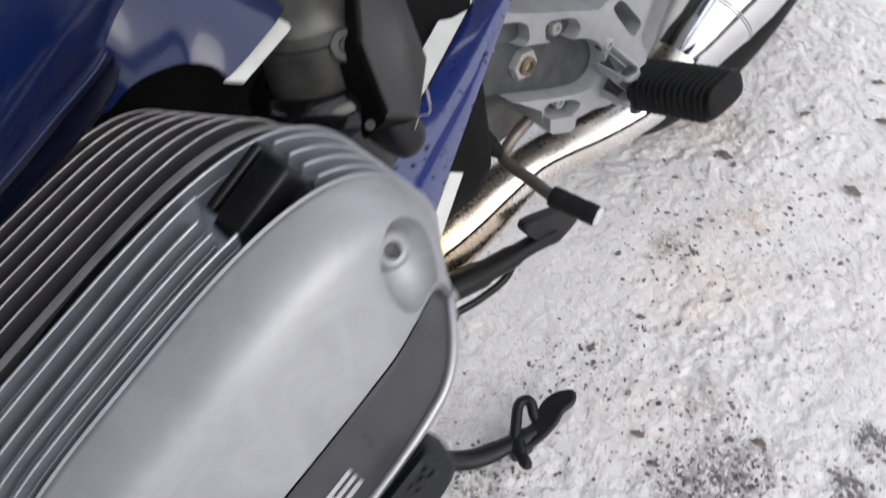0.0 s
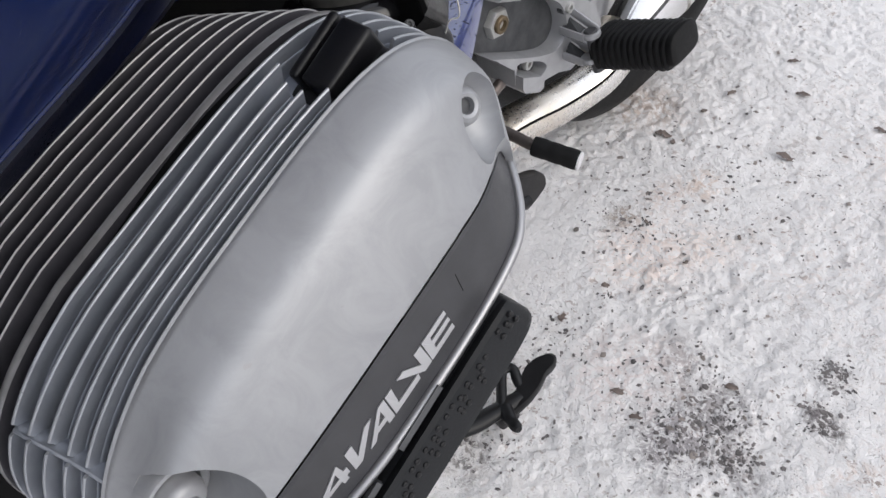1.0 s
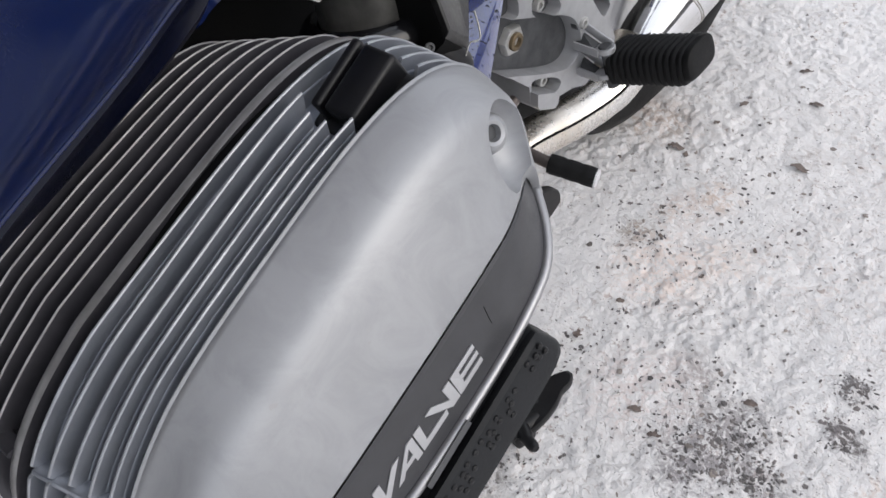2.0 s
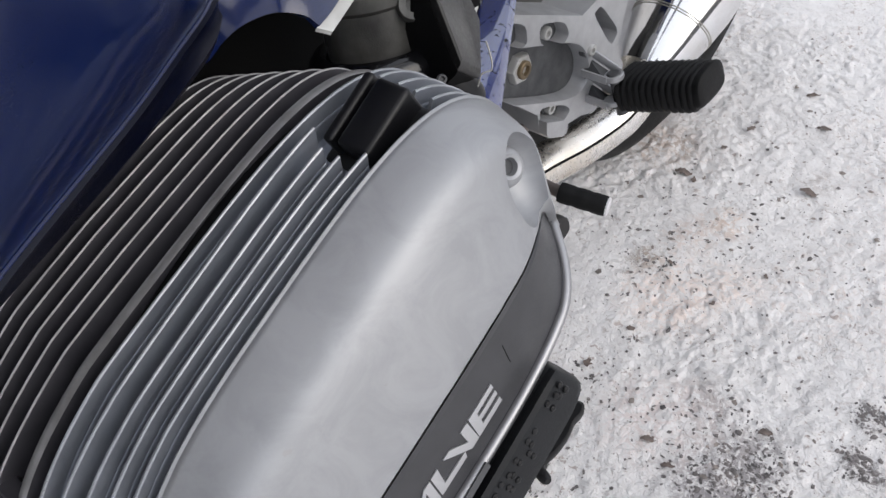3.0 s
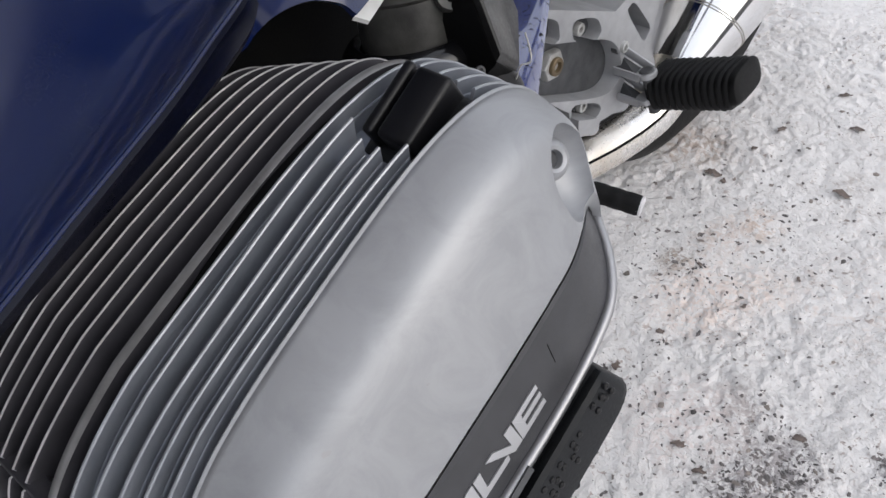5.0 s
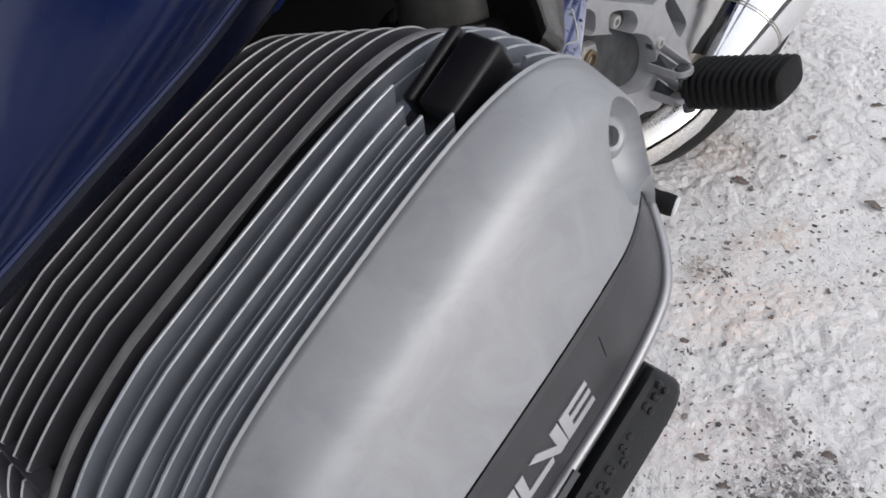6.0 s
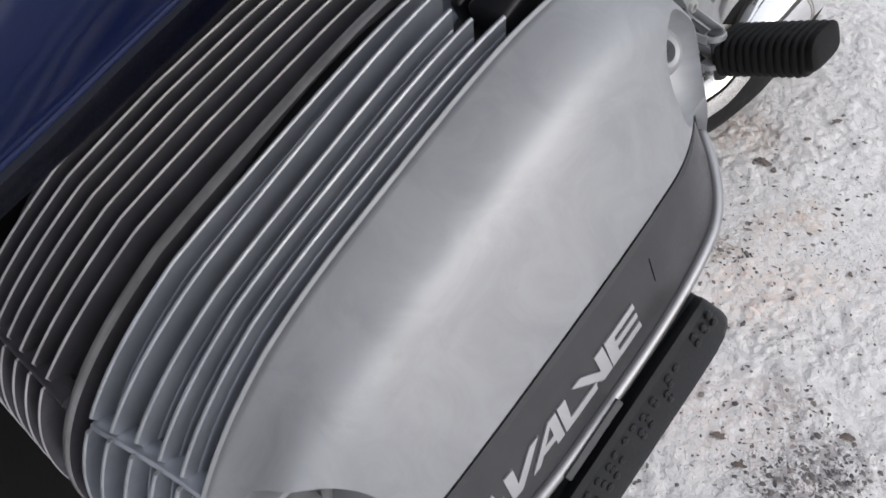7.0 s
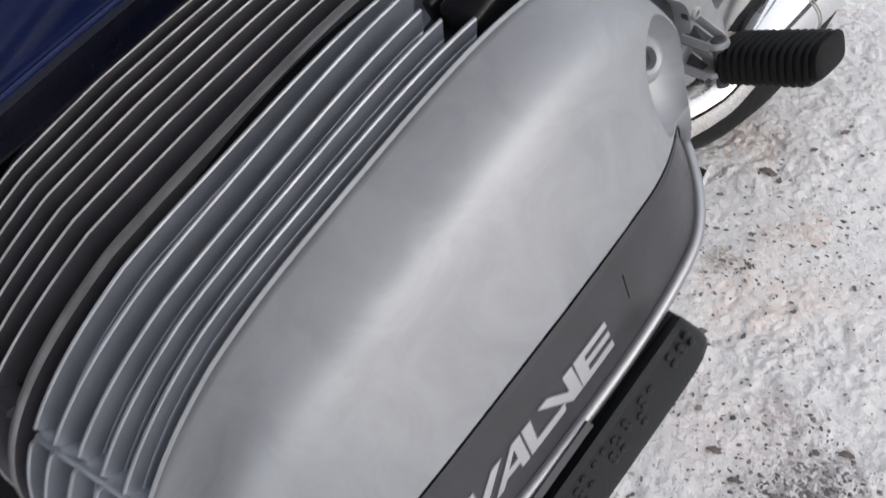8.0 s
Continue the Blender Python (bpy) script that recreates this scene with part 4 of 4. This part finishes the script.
for dz in (0.0, -0.026):
    lift = Vector((0, 0, dz))
    bm = bmesh.new()
    disc(bm, EYE + lift, (-0.25, 0, 1), [(-0.0025, 0.0086), (0.0012, 0.0086), (0.002, 0.0078)], 32)
    part("clevis_eye", bm, M_ALU, bracket, "cast eye of the clevis")
    bm = bmesh.new()
    beam(bm, Vector((0.162, 0.538, 0.353)) + lift, EYE + Vector((0.001, 0.0075, 0.0)) + lift, 0.0028, 0.0075)
    part("clevis_rib", bm, M_ALU, bracket)
    bm = bmesh.new()
    beam(bm, Vector((0.162, 0.527, 0.3365)) + lift, EYE + Vector((-0.002, -0.0078, -0.0015)) + lift, 0.0028, 0.0075)
    part("clevis_rib", bm, M_ALU, bracket)
    bm = bmesh.new()
    loft(bm, [[Vector((0.162, 0.537, 0.3475)) + lift + e, EYE + Vector((-0.003, 0.006, -0.003)) + lift + e, EYE + Vector((-0.003, -0.007, -0.003)) + lift + e, Vector((0.162, 0.528, 0.335)) + lift + e] for e in (Vector((0, 0, -0.004)), Vector((0, 0, -0.001)))])
    part("clevis_web", bm, M_DARK_GREY, bracket)
bm = bmesh.new()
disc(bm, EYE - 0.036 * Vector((-0.25, 0, 1)), (-0.25, 0, 1), [(0, 0.005), (0.037, 0.005), (0.0375, 0.0062), (0.0395, 0.0062), (0.0405, 0.005)], 24)
part("hinge_pin", bm, M_DARK_GREY, bracket, "dark steel hinge pin")

# footpeg
A, B = Vector((0.1935, 0.5485, 0.3195)), Vector((0.2735, 0.5457, 0.352))
along = (B - A).normalized()
side = Vector((0, 1, 0)) - along * along.y
side.normalize()
over = along.cross(side).normalized()
if over.z < 0:
    over = -over
bm = bmesh.new()
rings = []
COUNT = 12
L = (B - A).length


def peg_ring(t, k):
    low = 1.0 - 0.45 * max(0.0, (t - 0.86) / 0.14)
    ring = []
    for i in range(36):
        a = 2 * math.pi * i / 36
        c, s = math.cos(a), math.sin(a)
        r = (abs(c) ** 3.4 + abs(s) ** 3.4) ** (-1 / 3.4)
        y, z = 0.0215 * r * c * k, 0.0178 * r * s * k
        if z < 0:
            z *= low
        ring.append(A + along * (L * t + 0.12 * z - 0.08 * y * (t - 0.5)) + side * y + over * z)
    return ring


rings.append(peg_ring(0.0, 0.86))
rings.append(peg_ring(0.012, 0.95))
for n in range(COUNT):
    t0 = 0.02 + 0.9 * n / COUNT
    d = 0.9 / COUNT
    for f, k in ((0.0, 0.925), (0.2, 0.945), (0.36, 0.995), (0.55, 1.01), (0.74, 0.995), (0.9, 0.945)):
        rings.append(peg_ring(t0 + f * d, k))
rings += [peg_ring(0.935, 0.97), peg_ring(0.965, 0.99), peg_ring(0.985, 0.96), peg_ring(0.998, 0.86), peg_ring(1.004, 0.7)]
loft(bm, rings)
peg = part("footpeg", bm, M_RUBBER, bike, "black ribbed rubber footpeg")
bm = bmesh.new()
tube(bm, [A - along * 0.02, A + along * 0.01], 0.009, 20)
part("peg_tongue", bm, M_STEEL, peg, "steel tongue of the footpeg")
bm = bmesh.new()
tube(bm, [A - along * 0.012 - over * 0.014, A + along * 0.004 - over * 0.014], 0.0045, 16)
part("peg_spring", bm, M_STEEL, peg)

# gear lever
bm = bmesh.new()
tube(bm, spline([(0.15, 0.475, 0.325), (0.149, 0.445, 0.317), (0.152, 0.424, 0.3105), (0.163, 0.4165, 0.3115), (0.19, 0.413, 0.316), (0.2185, 0.4085, 0.3203), (0.224, 0.4095, 0.3195)], 5), 0.005, 14)
lever = part("gear_lever", bm, worn("dull_brown_grey_steel", (0.24, 0.215, 0.205), (0.16, 0.13, 0.12), 0.42, 0.6, 1200, 60, 0.0001), bike, "worn steel gear lever with black rubber tip")
bm = bmesh.new()
a, b = Vector((0.2185, 0.4085, 0.3203)), Vector((0.2555, 0.4182, 0.3152))
pts, radii = [], []
for k in range(13):
    t = k / 12
    pts.append(a.lerp(b, t))
    radii.append(0.0083 if k % 4 else 0.0078)
tube(bm, pts, radii, 20)
part("rubber_sleeve", bm, M_RUBBER, lever, "black rubber sleeve")
bm = bmesh.new()
disc(bm, b, b - a, [(-0.001, 0.0078), (0.0012, 0.0078), (0.0018, 0.0065)], 20)
part("end_cap", bm, material("pale_worn_metal", (0.75, 0.75, 0.76), 0.35, 0.4), lever, "pale bare metal end")
bm = bmesh.new()
tube(bm, spline([(0.153, 0.418, 0.314), (0.147, 0.413, 0.33), (0.142, 0.408, 0.35)], 6), [0.004, 0.0055, 0.0065, 0.0065, 0.006, 0.0068, 0.0068, 0.006, 0.006, 0.0052, 0.0045, 0.004, 0.004], 14)
part("linkage_boot", bm, M_RUBBER, lever, "black rubber linkage boot")

bm = bmesh.new()
tube(bm, [(0.142, 0.408, 0.348), (0.135, 0.398, 0.385)], 0.0028, 12)
part("linkage_rod", bm, M_PLATED, lever, "bright plated linkage rod")

# exhaust
bm = bmesh.new()
way = spline([(0.085, 0.22, 0.2), (0.105, 0.33, 0.208), (0.115, 0.4, 0.216), (0.125, 0.48, 0.231), (0.138, 0.555, 0.221), (0.148, 0.607, 0.222), (0.15, 0.64, 0.238), (0.15, 0.668, 0.253)], 6)
radii = [0.034 - 0.013 * min(1, max(0, (p.y - 0.38) / 0.1)) + 0.009 * max(0, (p.y - 0.6) / 0.07) for p in way]
tube(bm, way, radii, 32)
M_PIPE = worn("heat_tinted_chrome", (0.84, 0.82, 0.79), (0.72, 0.64, 0.53), 0.28, 1.0, 300, 14, 0.0, 0.5, 0.0, 0.08)
_b = M_PIPE.node_tree.nodes["Principled BSDF"]
_s = node(M_PIPE, "ShaderNodeSeparateXYZ")
wire(M_PIPE, place(M_PIPE), _s.inputs["Vector"])
_t = ramp(M_PIPE, _s.outputs["Y"], [(0.36, (1, 1, 1)), (0.47, (0, 0, 0))])
_n = ramp(M_PIPE, noise_of(M_PIPE, place(M_PIPE), 30, 4.0), [(0.35, (0.5, 0.36, 0.2)), (0.65, (0.62, 0.52, 0.4))])
_a = ramp(M_PIPE, noise_of(M_PIPE, place(M_PIPE), 14, 4.0), [(0.4, (0.84, 0.82, 0.79)), (0.7, (0.72, 0.64, 0.53))])
wire(M_PIPE, blend(M_PIPE, _t, _a, _n), _b.inputs["Base Color"])
exhaust = part("exhaust_pipe", bm, M_PIPE, bike, "chrome exhaust pipe with brown heat tint")
bm = bmesh.new()
tube(bm, [p + Vector((0.82, -0.22, 0.53)) * r for p, r in zip(way, radii)], 0.0014, 8)
part("weld_seam", bm, M_DARK, exhaust, "dark weld seam")
bm = bmesh.new()
axis0 = Vector((0.15, 0.68, 0.259))
lead = Vector((0.0, 0.894, 0.447))
stops = [(-0.05, 0.018), (-0.03, 0.026), (-0.01, 0.0338), (0.005, 0.0368), (0.03, 0.043), (0.06, 0.0485), (0.12, 0.053), (0.5, 0.055), (0.56, 0.055), (0.565, 0.042)]
tube(bm, [axis0 + lead * t for t, r in stops], [r for t, r in stops], 48)
muffler = part("muffler", bm, M_CHROME, bike, "polished chrome muffler")
across = lead.orthogonal().normalized()
over_it = lead.cross(across)
bm = bmesh.new()
for along_it, wide in ((0.029, 0.0427), (0.0315, 0.0433)):
    tube(bm, [axis0 + lead * along_it + wide * (math.cos(k * math.pi / 32) * across + math.sin(k * math.pi / 32) * over_it) for k in range(65)], 0.0007, 8, 1.0, lead)
part("seam", bm, M_STEEL, muffler, "thin rolled seam")

# rear wheel
bm = bmesh.new()
prof = [(-0.075, 0.215), (-0.085, 0.24), (-0.084, 0.27), (-0.07, 0.292), (-0.045, 0.303), (0, 0.307), (0.045, 0.303), (0.07, 0.292), (0.084, 0.27), (0.085, 0.24), (0.075, 0.215)]
disc(bm, (0, 0.86, 0.303), (1, 0, 0), prof, 96)
wheel = tagged(new("rear_wheel"), "black tyred rear wheel")
wheel.parent = bike
part("tyre", bm, M_RUBBER, wheel, "black road tyre")
bm = bmesh.new()
disc(bm, (0, 0.86, 0.303), (1, 0, 0), [(-0.078, 0.218), (-0.06, 0.2), (0.06, 0.2), (0.078, 0.218)], 64)
part("rim", bm, M_ALU, wheel, "silver cast rim")

# stands
bm = bmesh.new()
tube(bm, spline([(0.14, 0.2, 0.16), (0.18, 0.238, 0.082), (0.208, 0.28, 0.038), (0.2245, 0.323, 0.029), (0.233, 0.352, 0.028)], 5), [0.0105] * 14 + [0.0095] * 5 + [0.008] * 2, 14, 0.7)
stand = part("centre_stand", bm, M_BLACK, bike, "black steel centre stand touching the snow")
bm = bmesh.new()
o = rounded([(0.2265, 0.342), (0.2255, 0.356), (0.2205, 0.37), (0.218, 0.383), (0.222, 0.396), (0.232, 0.406), (0.24, 0.406), (0.243, 0.399), (0.24, 0.388), (0.244, 0.372), (0.244, 0.353), (0.239, 0.329), (0.226, 0.324)], 0.2, 1)
mid = Vector((0.231, 0.362, 0))
loft(bm, [[Vector((mid.x + (x - mid.x) * k, mid.y + (y - mid.y) * k, z + 0.12 * (y - 0.35) + 9 * max(0.0, y - 0.385) ** 2)) for x, y in o] for z, k in ((0.02, 0.93), (0.0225, 1.0), (0.03, 1.0), (0.0325, 0.92))])
part("foot_lever", bm, M_BLACK, stand, "curled foot lever")
bm = bmesh.new()
tube(bm, spline([(0.23, 0.331, 0.03), (0.243, 0.323, 0.031), (0.2565, 0.318, 0.034)], 5), [0.0075] * 5 + [0.0062] * 4 + [0.0055, 0.0038], 12)
part("prong", bm, M_BLACK, stand)
bm = bmesh.new()
tube(bm, spline([(0.2275, 0.328, 0.03), (0.216, 0.343, 0.033), (0.2045, 0.359, 0.036), (0.2065, 0.368, 0.037), (0.2125, 0.369, 0.036), (0.2195, 0.364, 0.033), (0.226, 0.361, 0.03)], 3), 0.0055, 12, 0.8)
part("brace", bm, M_BLACK, stand, "bent black steel brace")
bm = bmesh.new()
brick(bm, (0.228, 0.334, 0.012), (0.016, 0.026, 0.024), (0, 0, -12), 0.005)
part("foot", bm, M_BLACK, stand)

bm = bmesh.new()
tube(bm, spline([(0.14, 0.25, 0.24), (0.157, 0.335, 0.216), (0.162, 0.39, 0.2), (0.165, 0.432, 0.192), (0.167, 0.46, 0.183)], 5), [0.014] * 9 + [0.0115] * 4 + [0.0095] * 8, 14, 0.75)
side_stand = part("side_stand", bm, M_BLACK, bike, "black steel side stand folded up")
bm = bmesh.new()
o = rounded([(0.421, 0.226), (0.426, 0.232), (0.466, 0.212), (0.482, 0.203), (0.491, 0.192), (0.492, 0.177), (0.478, 0.172), (0.458, 0.169), (0.444, 0.184), (0.424, 0.217)], 0.2, 1)
loft(bm, [[Vector((x, 0.456 + (y - 0.456) * k, 0.197 + (z - 0.197) * k)) for y, z in o] for x, k in ((0.159, 0.95), (0.161, 1.0), (0.168, 1.0), (0.17, 0.95))])
part("stand_foot", bm, M_BLACK, side_stand, "flat black stand foot")
bm = bmesh.new()
tube(bm, spline([(0.15, 0.28, 0.187), (0.162, 0.345, 0.18), (0.165, 0.372, 0.177), (0.165, 0.396, 0.176), (0.165, 0.409, 0.187)], 5), 0.0036, 10)
part("return_spring", bm, M_BLACK, side_stand)


# tank and seat above, out of view, added to shade and tint the cylinder
bm = bmesh.new()
rows = []
for y, z0, z1, half in ((-0.1, 0.78, 1.06, 0.2), (0.1, 0.76, 1.1, 0.23), (0.3, 0.75, 1.1, 0.22), (0.45, 0.75, 1.02, 0.16), (0.55, 0.76, 0.95, 0.13)):
    rows.append([Vector((half * 0.72, y, z0)), Vector((half, y, z0 + 0.08)), Vector((half * 0.92, y, z1 - 0.07)), Vector((half * 0.55, y, z1)), Vector((-half * 0.55, y, z1)), Vector((-half * 0.92, y, z1 - 0.07)), Vector((-half, y, z0 + 0.08)), Vector((-half * 0.72, y, z0))])
loft(bm, rows)
part("fuel_tank", bm, M_BLUE, bike, "unseen glossy deep blue fuel tank, added for shade and reflections")
bm = bmesh.new()
brick(bm, (0, 0.82, 0.85), (0.3, 0.6, 0.12), (4, 0, 0), 0.04)
part("seat", bm, M_RUBBER, bike, "unseen black seat, added for shade and reflections")

# plain walls out of view, added all round to darken reflections at the horizon
M_WALL = worn("mottled_dark_grey", (0.16, 0.155, 0.15), (0.11, 0.105, 0.1), 0.85, 0.0, 60, 1.2, 0.002)
for name, centre, size in (("unseen_wall_north", (0, 17, 1.4), (34.4, 0.3, 3.0)), ("unseen_wall_south", (0, -15, 1.4), (34.4, 0.3, 3.0)), ("unseen_wall_west", (-17, 1, 1.4), (0.3, 31.7, 3.0)), ("unseen_wall_east", (17, 1, 1.4), (0.3, 31.7, 3.0))):
    bm = bmesh.new()
    brick(bm, centre, size)
    tagged(part(name, bm, M_WALL, None, "", False), "plain grey wall out of view, added to darken reflections", "wall", kind="structure")
